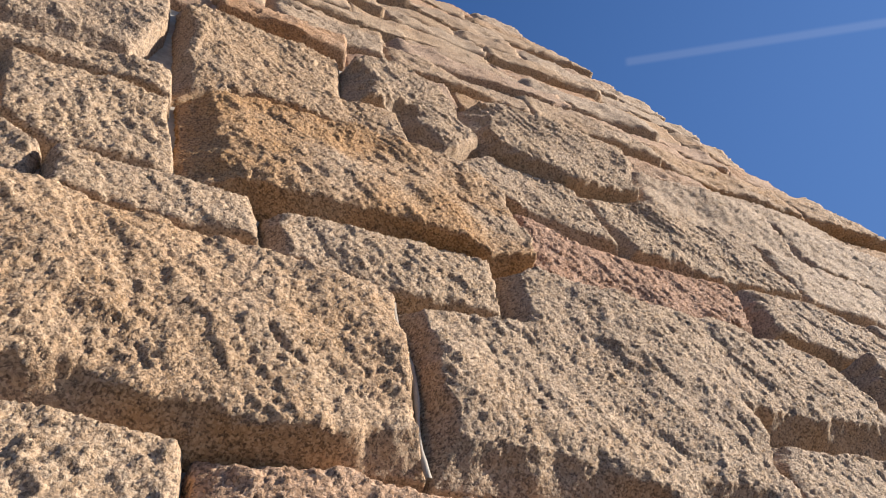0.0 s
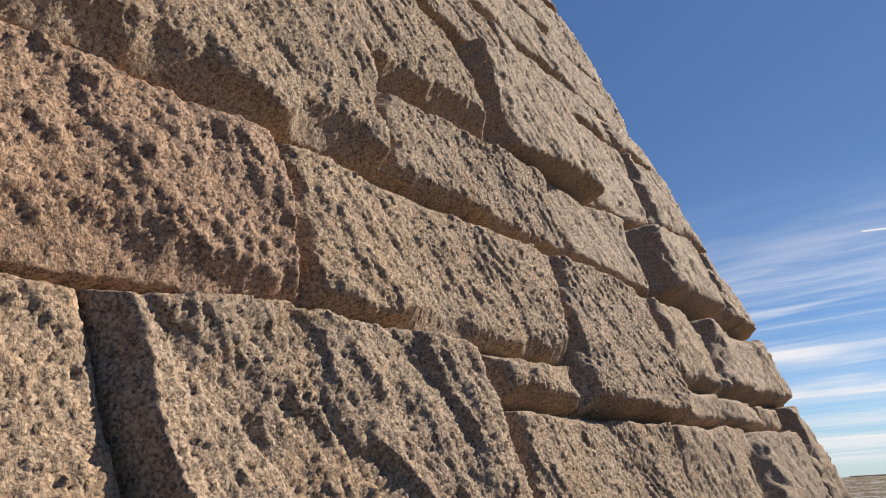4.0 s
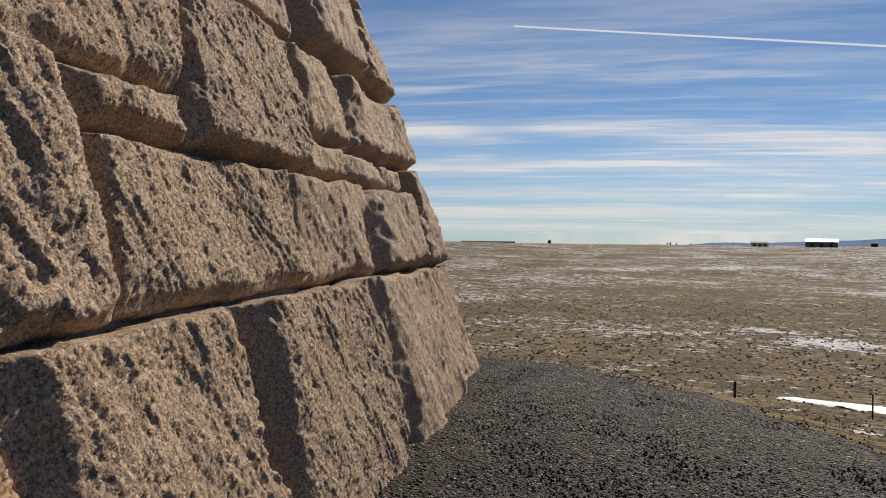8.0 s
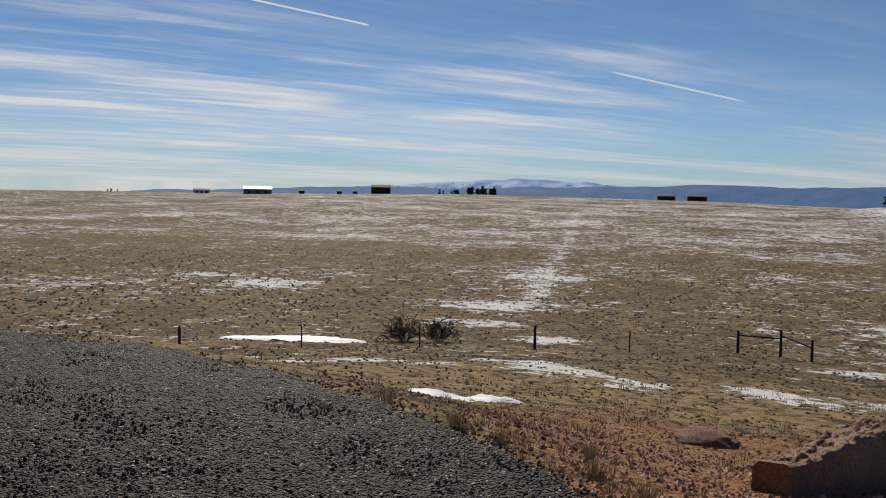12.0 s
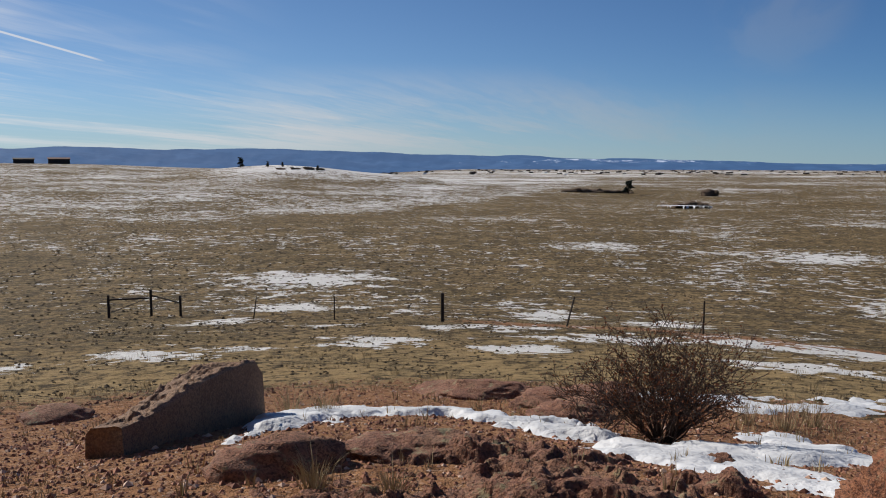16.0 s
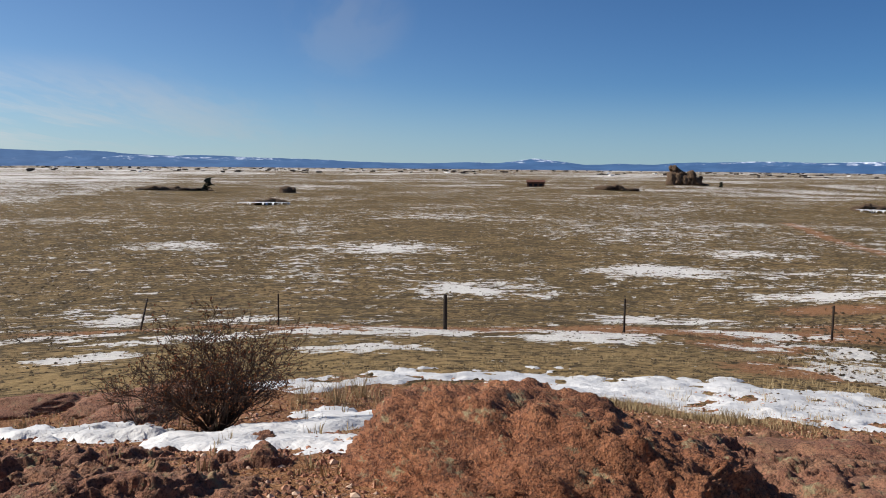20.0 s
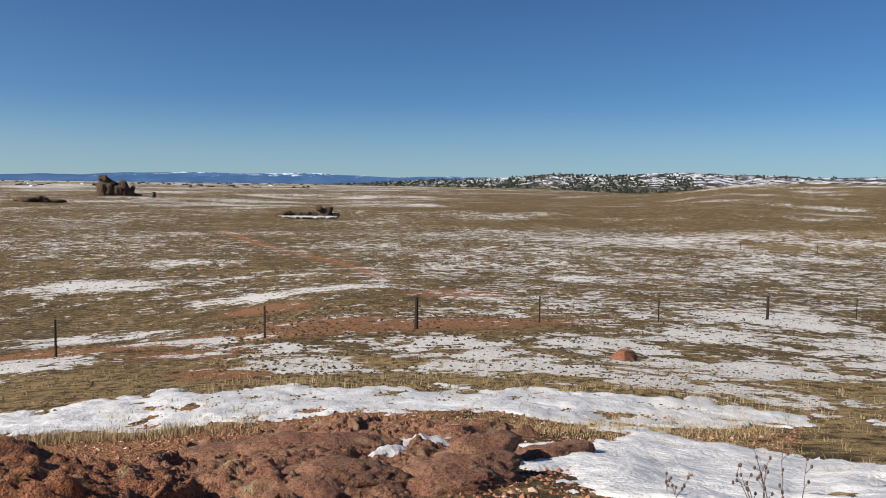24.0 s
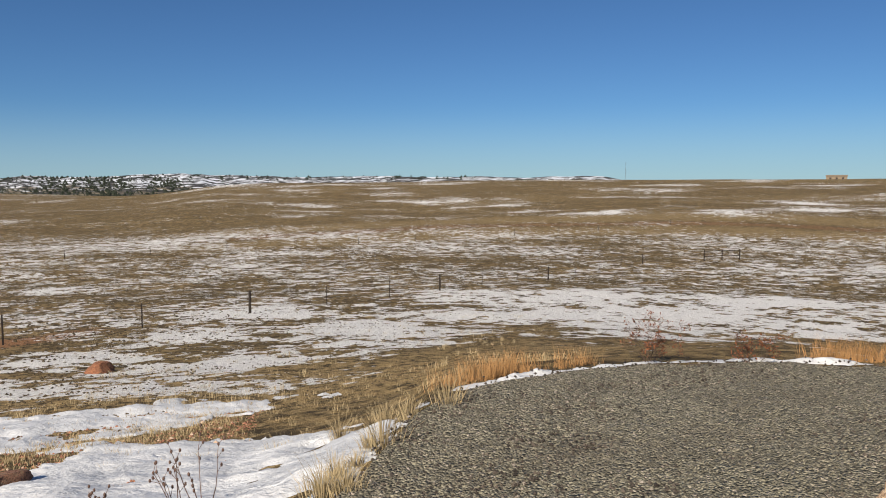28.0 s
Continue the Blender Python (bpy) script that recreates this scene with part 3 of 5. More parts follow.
RED_EARTH = [(31, 13.6, 4), (15.5, 8.3, 1.6), (25, 15.3, 2.5), (42, 21.6, 3), (49, 12, 3.5), (20, 12.5, 1.6), (34, 6, 2.5), (12, 22.5, 2), (22, 20, 2.5)]


DITCH = [(143.4, 85.3), (113.5, 61.1), (98.8, 47.7), (88.7, 38.9), (77.0, 30.5), (64.1, 22.1)]


def drift_field(x, y):
    v = np.full(np.shape(x), -1.0)
    for cx, cy, cr in DRIFTS_A + DRIFTS_B:
        d = np.hypot(x - cx, (y - cy)) / cr
        v = np.maximum(v, 0.42 - 0.52 * d)
    return v


def surface_marks(x, y):
    r, a = np.hypot(x, y), heading(x, y)
    rr = r * (1 + 0.10 * fbm(x / 45, y / 45, octaves=3, seed=91)) 
    base = np.full(np.shape(x), -0.50) + 0.20 * smooth(17, 34, r)
    foot = np.interp(a, [-20, -15.5, -10, -7, -4, 0, 6, 12, 20, 29, 35, 43, 46, 57, 70], [520, 360, 243, 220, 195, 178, 160, 150, 156, 155, 142, 178, 170, 190, 175])
    slope = smooth(0.97, 1.06, r / foot * (1 + 0.05 * fbm(x / 40, y / 40, octaves=4, seed=91))) * smooth(-23, -15, a) * smooth(1500, 900, r)
    base += slope * np.interp(a, [40, 50, 62, 90], [0.21, 0.17, 0.12, 0.08])
    east = smooth(-58, -80, a)
    base += east * 0.17 * smooth(24, 45, rr) * smooth(200, 160, rr)
    base -= east * smooth(165, 205, rr) * 0.16 * smooth(1600, 900, r)
    base += east * 0.30 * smooth(0.35, 0.6, fbm(x / 60, y / 60, octaves=3, seed=93)) * smooth(190, 240, r)
    base += smooth(500, 1000, r) * smooth(0, -10, a) * smooth(-78, -60, a) * 0.12
    base += 0.26 * smooth(240, 380, r) * smooth(1, -8, a) * smooth(-90, -74, a) * smooth(0.05, 0.4, fbm(a / 7, np.log(r + 1) * 13, 1.0, 3, 97))
    base += 0.45 * hump(x, y) * smooth(0.15, 0.5, hump(x, y))
    # the track with snow lying in it, straight up the far slope, and one in the near field
    track = np.abs(np.cos(np.radians(25.4)) * (x + 42) + np.sin(np.radians(25.4)) * (y - 76))
    base = np.maximum(base, np.where((r > 62) & (y > 50), 0.06 - track / (2 + r * 0.006) * 0.4, -1))
    track = np.abs(np.cos(np.radians(41)) * (x + 155) + np.sin(np.radians(41)) * (y - 158))
    base = np.maximum(base, np.where((r > 215) & (x < -140) & (y > 150), 0.04 - track / (2 + r * 0.006) * 0.4, -1))
    snow = np.maximum(base, drift_field(x, y) * smooth(140, 90, r) - smooth(90, 140, r))
    snow -= smooth(11.5, 8.5, r) * 0.6
    red = np.full(np.shape(x), 0.0)
    red = np.maximum(red, 0.75 * smooth(14.5, 9.5, r) * smooth(-88, -70, a) * smooth(44, 24, a))
    for cx, cy, cr in RED_EARTH:
        red = np.maximum(red, 0.95 - 0.5 * np.hypot(x - cx, y - cy) / cr)
    line = np.abs((x - 46) * 0.70 + (y + 8) * 0.715 - 0.8)                       # the worn ground along the fence
    red = np.maximum(red, 0.80 * smooth(4.5, 0.5, line) * smooth(0, -15, a) * smooth(-95, -80, a) * smooth(60, 45, r))
    ditch = np.full(np.shape(x), 99.0)
    for (xa, ya), (xb, yb) in zip(DITCH, DITCH[1:]):
        q = np.clip(((x - xa) * (xb - xa) + (y - ya) * (yb - ya)) / ((xb - xa) ** 2 + (yb - ya) ** 2), 0, 1)
        ditch = np.minimum(ditch, np.hypot(x - xa - q * (xb - xa), y - ya - q * (yb - ya)))
    red = np.maximum(red, 0.75 * smooth(1.0, 0.3, ditch / (0.5 + r * 0.012)))
    gully = np.abs(r - (175 + 18 * np.sin(np.radians(a * 5)))) / 9
    red = np.maximum(red, 0.45 * smooth(1.2, 0.3, gully) * smooth(-88, -97, a))
    gold = 0.85 * smooth(8, 13, r) * smooth(26, 17, r) * smooth(60, 40, a) + 0.25 * east * smooth(8, 12, r) * smooth(60, 30, r)
    streak = fbm(a / 9, np.log(r + 1) * 11, 3.0, 3, 95)
    far_e = smooth(-90, -99, a) * smooth(190, 240, r)
    gold = np.maximum(gold, 0.25 * far_e * smooth(0.0, 0.35, streak))
    red = np.maximum(red, 0.22 * far_e * smooth(-0.1, -0.45, streak))
    snow = snow + far_e * 0.42 * smooth(0.40, 0.70, fbm(a / 5, np.log(r + 1) * 13, 7.0, 3, 96))
    gold = np.maximum(gold, 0.7 * smooth(1.8, 0.8, np.abs(gully - 2.2)) * smooth(-88, -97, a))
    return snow, red, np.clip(gold, 0, 1)


radii = np.exp(np.linspace(math.log(1.2), math.log(4700), 470))
gx, gy, gf = polar_sheet(radii, np.arange(0, 360, 0.6))
terrain = solid("ground", np.stack([gx, gy, ground(gx, gy)], -1), gf, M_GROUND, None, True)
for key, val in zip(("snow", "red", "gold"), surface_marks(gx, gy)):
    floats(terrain, key, val)
tagged(terrain, "dry tan prairie with scattered snow and red earth", "ground", kind="structure")

# ---- gravel apron round the monument ----
def gravel_apron(heads, mat, label):
    ang = np.arange(heads[0], heads[1] + 0.5, 1.0)
    edge = np.interp((ang + 180) % 360 - 180, *APRON) + 0.16 * fbm(ang / 7, 0.0, octaves=3, seed=21)
    A2, F2 = np.meshgrid(np.radians(ang), np.linspace(0, 1, 60), indexing="ij")
    R2 = np.maximum(0.02, F2 * edge[:, None])
    ax, ay = -np.sin(A2) * R2, np.cos(A2) * R2
    az = ground(ax, ay) + 0.03 * smooth(1.0, 0.9, F2) - 0.03 * smooth(0.93, 1.0, F2) + fbm(ax / 0.8, ay / 0.8, octaves=3, seed=4) * 0.012
    apron = solid("gravel_apron", np.stack([ax.ravel(), ay.ravel(), az.ravel()], -1), grid_faces(*ax.shape)[:, ::-1], mat, None, True)
    return tagged(apron, label, "gravel", kind="structure")


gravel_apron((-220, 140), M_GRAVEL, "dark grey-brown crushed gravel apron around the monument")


def rough_gravel(heads, reach, step_a, step_r, mat):
    """A sheet of packed angular gravel with real relief, over the part of the apron that lies close."""
    a = np.arange(heads[0], heads[1], step_a)
    r = np.exp(np.arange(math.log(reach[0]), math.log(reach[1]), step_r))
    A_, R_ = np.meshgrid(np.radians(a), r, indexing="ij")
    x, y = -np.sin(A_) * R_, np.cos(A_) * R_
    lim = np.interp(a, *APRON)[:, None] + 0.10 * fbm(x * 1.5, y * 1.5, octaves=3, seed=22)
    k = 0.010 + 0.0014 * R_.mean()
    z = ground(x, y) + 0.058 + facets(x, y, 0.0, k * 0.95, 0.006, 0.32, 410, True) + fbm(x / 0.5, y / 0.5, octaves=3, seed=4) * 0.012
    z = z - 0.09 * smooth(-0.22, 0.0, R_ - lim) - 0.07 * smooth(reach[0] + 0.4, reach[0], R_) - 0.07 * smooth(4, 0, np.minimum(np.degrees(A_) - heads[0], heads[1] - np.degrees(A_)))
    f = grid_faces(*x.shape)
    keep = ((R_ < lim + 0.02).ravel())[f].all(1)
    ob = solid("gravel_surface", np.stack([x.ravel(), y.ravel(), z.ravel()], -1), f[keep], mat, None, False)
    return tagged(ob, "dark angular crushed gravel packed into a path", "gravel", kind="structure")


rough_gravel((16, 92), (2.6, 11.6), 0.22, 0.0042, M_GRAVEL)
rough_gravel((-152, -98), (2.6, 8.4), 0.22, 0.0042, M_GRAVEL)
rng = np.random.default_rng(5)
octa_v = np.array([(1, 0, 0), (-1, 0, 0), (0, 1, 0), (0, -1, 0), (0, 0, 1), (0, 0, -1)], float)
octa_f = np.array([(0, 2, 4), (2, 1, 4), (1, 3, 4), (3, 0, 4), (2, 0, 5), (1, 2, 5), (3, 1, 5), (0, 3, 5)])


def strew(x, y, size, seed, squash=0.6):
    """Small angular stones at many places: vertices and faces."""
    g = np.random.default_rng(seed)
    k = len(x)
    v = octa_v[None] * (size[:, None, None] * g.uniform(0.6, 1.3, (k, 6, 1)))
    t = g.uniform(0, math.tau, k)
    c, s = np.cos(t)[:, None], np.sin(t)[:, None]
    vx, vy, vz = v[..., 0] * c - v[..., 1] * s, v[..., 0] * s + v[..., 1] * c, v[..., 2] * squash
    z = ground(x, y)
    out = np.stack([vx + x[:, None], vy + y[:, None], vz + (z + size * 0.2)[:, None]], -1).reshape(-1, 3)
    return out, (octa_f[None] + 6 * np.arange(k)[:, None, None]).reshape(-1, 3)


k = 45000
a = np.where(rng.random(k) < 0.6, rng.uniform(18, 84, k), rng.uniform(-150, -98, k))
r = 2.8 + 8.4 * rng.random(k) ** 1.15
keep = r < np.interp(a, *APRON) + 0.25 * rng.normal(size=k) * (rng.random(k) < 0.3)
a, r = np.radians(a[keep]), r[keep]
x, y = -np.sin(a) * r, np.cos(a) * r
v, f = strew(x, y, rng.uniform(0.006, 0.017, len(x)), 6, 0.8)
v[:, 2] += 0.05
loose = solid("loose_gravel", v, f, M_GRAIN)
tagged(loose, "loose dark angular gravel stones", "gravel", kind="stuff")
k = 34000
a, r = np.radians(rng.uniform(-100, 46, k)), 3.2 + 9 * rng.random(k) ** 1.2
x, y = -np.sin(a) * r, np.cos(a) * r
keep = r > np.interp(np.degrees(a), *APRON) - 0.1
x, y = x[keep], y[keep]
v, f = strew(x, y, rng.uniform(0.005, 0.022, len(x)) * rng.choice((1, 1, 1, 1.6), len(x)), 7)
tagged(solid("red_pebbles", v, f, M_PEBBLE), "loose red granite grit and pebbles", "pebbles", kind="stuff")

# ---- the stone pyramid ----
W_HEAD, BATTER = radians(-25.32), radians(17.97)
W_N = np.array((-math.sin(W_HEAD), math.cos(W_HEAD), 0))      # outward, level
W_D = np.array((-W_N[1], W_N[0], 0))                          # along the wall to the far corner
FOOT = np.array((-9.92, 3.13, 0))
W_LEN, BREAK, T1, T2 = 13.5, 7.5, math.tan(BATTER), math.tan(radians(22))


def setback(h):
    return np.minimum(h, BREAK) * T1 + np.clip(np.asarray(h) - BREAK, 0, None) * T2


def on_wall(u, h, out=0.0):
    """u metres back from the far corner's foot, h up, out proud of the face."""
    u, h, out = np.broadcast_arrays(np.asarray(u, float), np.asarray(h, float), np.asarray(out, float))
    return FOOT - W_D * u[..., None] - W_N * setback(h)[..., None] + np.array((0, 0, 1)) * h[..., None] + (W_N * math.cos(BATTER) + np.array((0, 0, math.sin(BATTER)))) * out[..., None]


pyramid = tagged(new("stone_pyramid"), "battered pyramid of rough pink-tan granite blocks", "monument")
pyramid.location = tuple(FOOT - W_D * W_LEN / 2 - W_N * W_LEN / 2)
PYR_BACK = pyramid.matrix_basis.inverted()
DEEP = -0.022
vs = []
for h in (-0.3, BREAK, 15.0):
    s = float(setback(np.array(max(h, 0.0))))
    for u, w in ((s, 0), (W_LEN - 0.35 * s, 0), (W_LEN - 0.35 * s, W_LEN - 2 * s), (s, W_LEN - 2 * s)):
        p = on_wall(u, h if h > 0 else 0.0, DEEP) - W_N * w
        vs.append((p[0], p[1], h))
fs = [(k, (k + 1) % 4, 4 + (k + 1) % 4, 4 + k) for k in range(4)] + [(4 + k, 4 + (k + 1) % 4, 8 + (k + 1) % 4, 8 + k) for k in range(4)] + [(8, 9, 10, 11)]
core = solid("mortar_core", vs, [tuple(reversed(q)) for q in fs], M_MORTAR, pyramid, False, "pale mortar between the blocks")
core.matrix_parent_inverse = PYR_BACK
stone_count = 0


def stone(corners, proud=0.05, side=0.05, far=0.03, top=0.03, under=0.05, ochre=0.0, pink=0.0, lean=None, scars=0.0, mat=None):
    """One rock-faced block. corners: its outline on the wall (u, h); the bevels run along its near, far, upper and lower edges."""
    global stone_count
    stone_count += 1
    k = stone_count
    g = random.Random(k * 7 + 1)
    C = np.array(corners, float)
    (lo_u, lo_h), (hi_u, hi_h) = C.min(0), C.max(0)
    near = hi_u > 5.0 and lo_h < 5.6 or hi_u > 8.4 and lo_h < 7.0
    cell = 0.0095 if near and hi_u > 6.6 else 0.017 if near else 0.026 if lo_h < 8 else 0.05
    nu, nh = int((hi_u - lo_u) / cell) + 4, int((hi_h - lo_h) / cell) + 4
    U, H = np.meshgrid(np.linspace(lo_u - cell, hi_u + cell, nu), np.linspace(lo_h - cell, hi_h + cell, nh), indexing="ij")
    wu = U + fbm(U * 2.6, H * 2.6, k * 3.7, 4, 90) * 0.016
    wh = H + fbm(U * 2.6, H * 2.6, k * 3.7 + 50, 4, 91) * 0.014
    area = np.sum(C[:, 0] * np.roll(C[:, 1], -1) - np.roll(C[:, 0], -1) * C[:, 1])
    ragged = np.clip(1 + 0.75 * fbm(U * 2.3, H * 2.3, k * 4.1, 4, 95, 0.6), 0.3, 2.2)
    inside, dist, e = np.zeros(U.shape, bool), np.full(U.shape, 9.0), np.full(U.shape, 9.0)
    for p, q in zip(C, np.roll(C, -1, 0)):
        d = q - p
        t = np.clip(((wu - p[0]) * d[0] + (wh - p[1]) * d[1]) / (d @ d), 0, 1)
        off = np.hypot(wu - p[0] - t * d[0], wh - p[1] - t * d[1])
        nx, ny = np.array((d[1], -d[0])) / np.hypot(*d) * (1 if area > 0 else -1)
        wide = (side if nx > 0 else far) if abs(nx) > 0.75 else (top if ny > 0 else under)
        dist, e = np.minimum(dist, off), np.minimum(e, np.clip(off - 0.005, 0, 9) / (wide * ragged))
        cross = (p[1] > wh) != (q[1] > wh)
        inside ^= cross & (wu < (q[0] - p[0]) * (wh - p[1]) / (q[1] - p[1] + 1e-12) + p[0])
    inside &= dist > 0.004
    rim = np.clip(e, 0, 1)
    rim = np.where(rim < 0.92, rim, 0.92 + 0.08 * smooth(0.92, 1.6, e))
    um, hm = C.mean(0)
    lean = (g.uniform(-0.03, 0.02), g.uniform(-0.04, 0.04)) if lean is None else lean
    # the grain of the break runs slantwise across the face
    P, Q = U * 0.5 + H * 0.86 + k * 5.3, U * 0.86 - H * 0.5 + k * 2.9
    body = proud + lean[0] * (U - um) + lean[1] * (H - hm) + fbm(U * 0.9, H * 1.1, k * 1.9, 2, 31) * 0.030
    flake = chips(P * 1.2, Q * 1.7, 0.37 * k, 2, 340, 0.5) * 0.026 + terraces(P * 1.1, Q * 1.7, k * 1.3, 2.5, 345) * 0.028 + chips(P * 3.1, Q * 3.6, 0.51 * k, 2, 343) * 0.006
    if scars:
        flake = flake + scars * (terraces(P * 0.9, Q * 1.9, k * 1.3 + 4, 2.0, 347, 3) * 0.060 + chips(P * 1.9, Q * 3.4, k * 1.7, 2, 349, 0.5) * 0.020)
    grit = chips(P * 5.0, Q * 7.0, 0.9 * k, 2, 360, 0.6) * 0.0042 + terraces(P * 4.5, Q * 9.0, k * 2.1, 2.0, 370) * 0.004
    if near:
        grit = grit + lattice(P * 15, Q * 34, 0.7 * k, 390) * 0.0040 + lattice(P * 34, Q * 66, 0.7 * k, 391) * 0.0032 + np.random.default_rng(k).normal(0, 0.0042, U.shape)
    else:
        grit = grit + np.random.default_rng(k).normal(0, 0.007, U.shape)
    out = -0.012 + (body + flake + 0.012) * rim + grit * (0.35 + 0.65 * rim)
    out = np.where(inside, np.maximum(out, -0.03), -0.09)
    f = grid_faces(nu, nh)[:, ::-1]
    f = f[inside.ravel()[f].any(1)]
    used, back = np.unique(f, return_inverse=True)
    p = on_wall(U.ravel()[used], H.ravel()[used], out.ravel()[used])
    ob = new("stone", mesh("stone", p, back.reshape(-1, 4), mat or M_STONE, True))
    if ochre:
        floats(ob, "ochre", np.full(len(used), ochre))
    if pink:
        floats(ob, "pink", np.full(len(used), pink))
    ob.parent = pyramid
    ob.matrix_parent_inverse = PYR_BACK
    return ob


def edge_u(h):
    """Where the far corner stands at height h."""
    return float(setback(np.array(h))) - 0.04


def block(u0, u1, h0, h1, **more):
    return stone([(u1, h0), (u1, h1), (u0, h1), (u0, h0)], **more)


# the foot course
block(10.1, 11.9, -0.15, 1.25)
block(11.9, 13.35, -0.15, 1.25)
stone([(10.1, -0.15), (10.1, 1.25), (8.33, 1.24), (8.30, -0.15)], 0.05, ochre=0.55)
stone([(8.30, -0.15), (8.33, 1.24), (6.69, 1.26), (6.82, -0.15)], 0.10, 0.17, 0.16)
stone([(6.82, -0.15), (6.69, 1.26), (4.40, 1.285), (4.46, -0.15)], 0.12, 0.18, 0.30)
stone([(4.46, -0.15), (4.40, 1.285), (2.1, 1.285), (2.1, -0.15)], 0.16, 0.22, 0.10)
stone([(2.1, -0.15), (2.1, 1.285), (0.34, 1.285), (0.0, -0.15)], 0.07, 0.06, 0.2)
# second course, with the great scarred block
block(11.1, 13.2, 1.25, 2.17)
stone([(11.1, 1.25), (11.1, 2.18), (9.44, 2.18), (9.36, 1.25)], 0.05, ochre=0.3)
stone([(9.36, 1.25), (9.44, 2.18), (8.62, 2.235), (7.66, 2.225), (7.58, 1.97), (7.59, 1.5), (7.62, 1.28), (8.34, 1.245)], 0.10, 0.09, 0.05, 0.05, 0.10, scars=0.85)
stone([(7.65, 2.23), (6.57, 2.27), (6.62, 2.02), (7.58, 1.975)], 0.07, 0.07, 0.06, 0.05, 0.04)
stone([(7.58, 1.97), (5.45, 1.99), (5.57, 1.30), (7.62, 1.275)], 0.06, 0.05, 0.10)
stone([(5.45, 1.99), (3.45, 2.03), (3.80, 1.30), (5.57, 1.30)], 0.07, 0.09, 0.22)
stone([(3.45, 2.03), (1.70, 2.05), (1.75, 1.29), (3.80, 1.30)], 0.18, 0.24, 0.25)
stone([(1.68, 2.36), (0.66, 2.36), (0.34, 1.29), (1.74, 1.29)], 0.20, 0.30, 0.24, 0.12)
stone([(4.90, 2.29), (3.90, 2.30), (4.00, 2.05), (4.93, 2.03)], 0.08, 0.08, under=0.03)
stone([(3.90, 2.30), (2.50, 2.31), (2.60, 2.06), (4.00, 2.05)], 0.08, 0.06, under=0.03)
stone([(2.50, 2.31), (1.68, 2.34), (1.68, 2.06), (2.60, 2.06)], 0.06, 0.05, under=0.03)
# third
stone([(6.61, 2.01), (6.57, 2.28), (6.30, 3.02), (4.55, 3.05), (4.82, 2.31), (4.98, 2.03)], 0.12, 0.10, 0.04)
stone([(4.55, 3.05), (3.35, 3.07), (3.62, 2.33), (4.82, 2.31)], 0.07, 0.08, 0.22)
stone([(3.35, 3.07), (0.92, 3.13), (0.70, 2.38), (3.62, 2.33)], 0.16, 0.26, 0.30, 0.12)
stone([(8.63, 2.96), (6.28, 3.03), (6.57, 2.275), (7.65, 2.235), (8.66, 2.23)], 0.075, 0.12, top=0.06, under=0.08)
stone([(10.42, 2.93), (8.63, 2.96), (8.66, 2.23), (9.44, 2.185), (10.40, 2.17)], 0.065, 0.14, top=0.06, under=0.16, pink=0.5, scars=0.2)
stone([(13.1, 2.95), (10.42, 2.93), (10.40, 2.17), (13.1, 2.15)], 0.05)
# fourth: long notched block, and those beyond it
stone([(9.60, 2.965), (9.63, 3.95), (9.02, 4.02), (8.99, 4.50), (8.70, 4.60), (8.09, 4.54), (7.00, 4.60), (6.42, 4.55), (6.41, 3.72), (7.00, 3.72), (7.68, 3.63), (7.83, 3.06), (8.63, 2.975)], 0.15, 0.07, 0.16, 0.08, 0.12)
stone([(7.83, 3.06), (7.68, 3.63), (7.00, 3.72), (6.41, 3.72), (5.66, 3.77), (5.90, 3.08)], 0.07, 0.11, under=0.04)
stone([(5.66, 3.77), (4.05, 3.82), (4.20, 3.11), (5.90, 3.08)], 0.07, 0.09, 0.22, under=0.04)
stone([(4.05, 3.82), (2.00, 4.10), (2.30, 3.16), (4.20, 3.11)], 0.20, 0.28, 0.2)
stone([(2.00, 4.12), (1.20, 4.12), (0.92, 3.15), (2.30, 3.16)], 0.21, 0.28, 0.22)
stone([(6.42, 4.55), (5.40, 4.85), (4.60, 4.95), (4.70, 3.84), (5.66, 3.77), (6.41, 3.72)], 0.21, 0.22, 0.12)
stone([(4.60, 4.95), (3.00, 4.97), (3.40, 3.90), (4.05, 3.83), (4.70, 3.83)], 0.10, 0.14)
stone([(3.00, 4.97), (1.50, 5.00), (1.22, 4.12), (2.00, 4.12), (3.40, 3.90)], 0.16, 0.24, 0.14)
stone([(12.5, 2.95), (12.5, 4.03), (11.2, 4.04), (10.22, 4.06), (9.64, 3.97), (9.60, 2.97), (10.42, 2.93)], 0.13, 0.07, 0.06, 0.05, 0.12, ochre=0.35)
# fifth
stone([(12.4, 4.04), (12.4, 4.75), (11.45, 4.62), (11.18, 4.45), (11.15, 4.05)], 0.06)
stone([(11.15, 4.05), (11.18, 4.45), (10.62, 4.45), (10.31, 4.52), (10.23, 4.44), (10.22, 4.06)], 0.08, 0.10, 0.08)
stone([(10.22, 4.07), (10.23, 4.44), (9.82, 4.51), (9.18, 4.55), (9.00, 4.51), (9.02, 4.03), (9.63, 3.97)], 0.06, 0.09, 0.05, under=0.03)
stone([(11.45, 4.63), (11.60, 5.32), (11.04, 5.32), (10.74, 5.27), (10.63, 4.49), (10.90, 4.50), (11.18, 4.46)], 0.07)
stone([(12.4, 4.75), (12.4, 5.35), (11.60, 5.32), (11.45, 4.63)], 0.06)
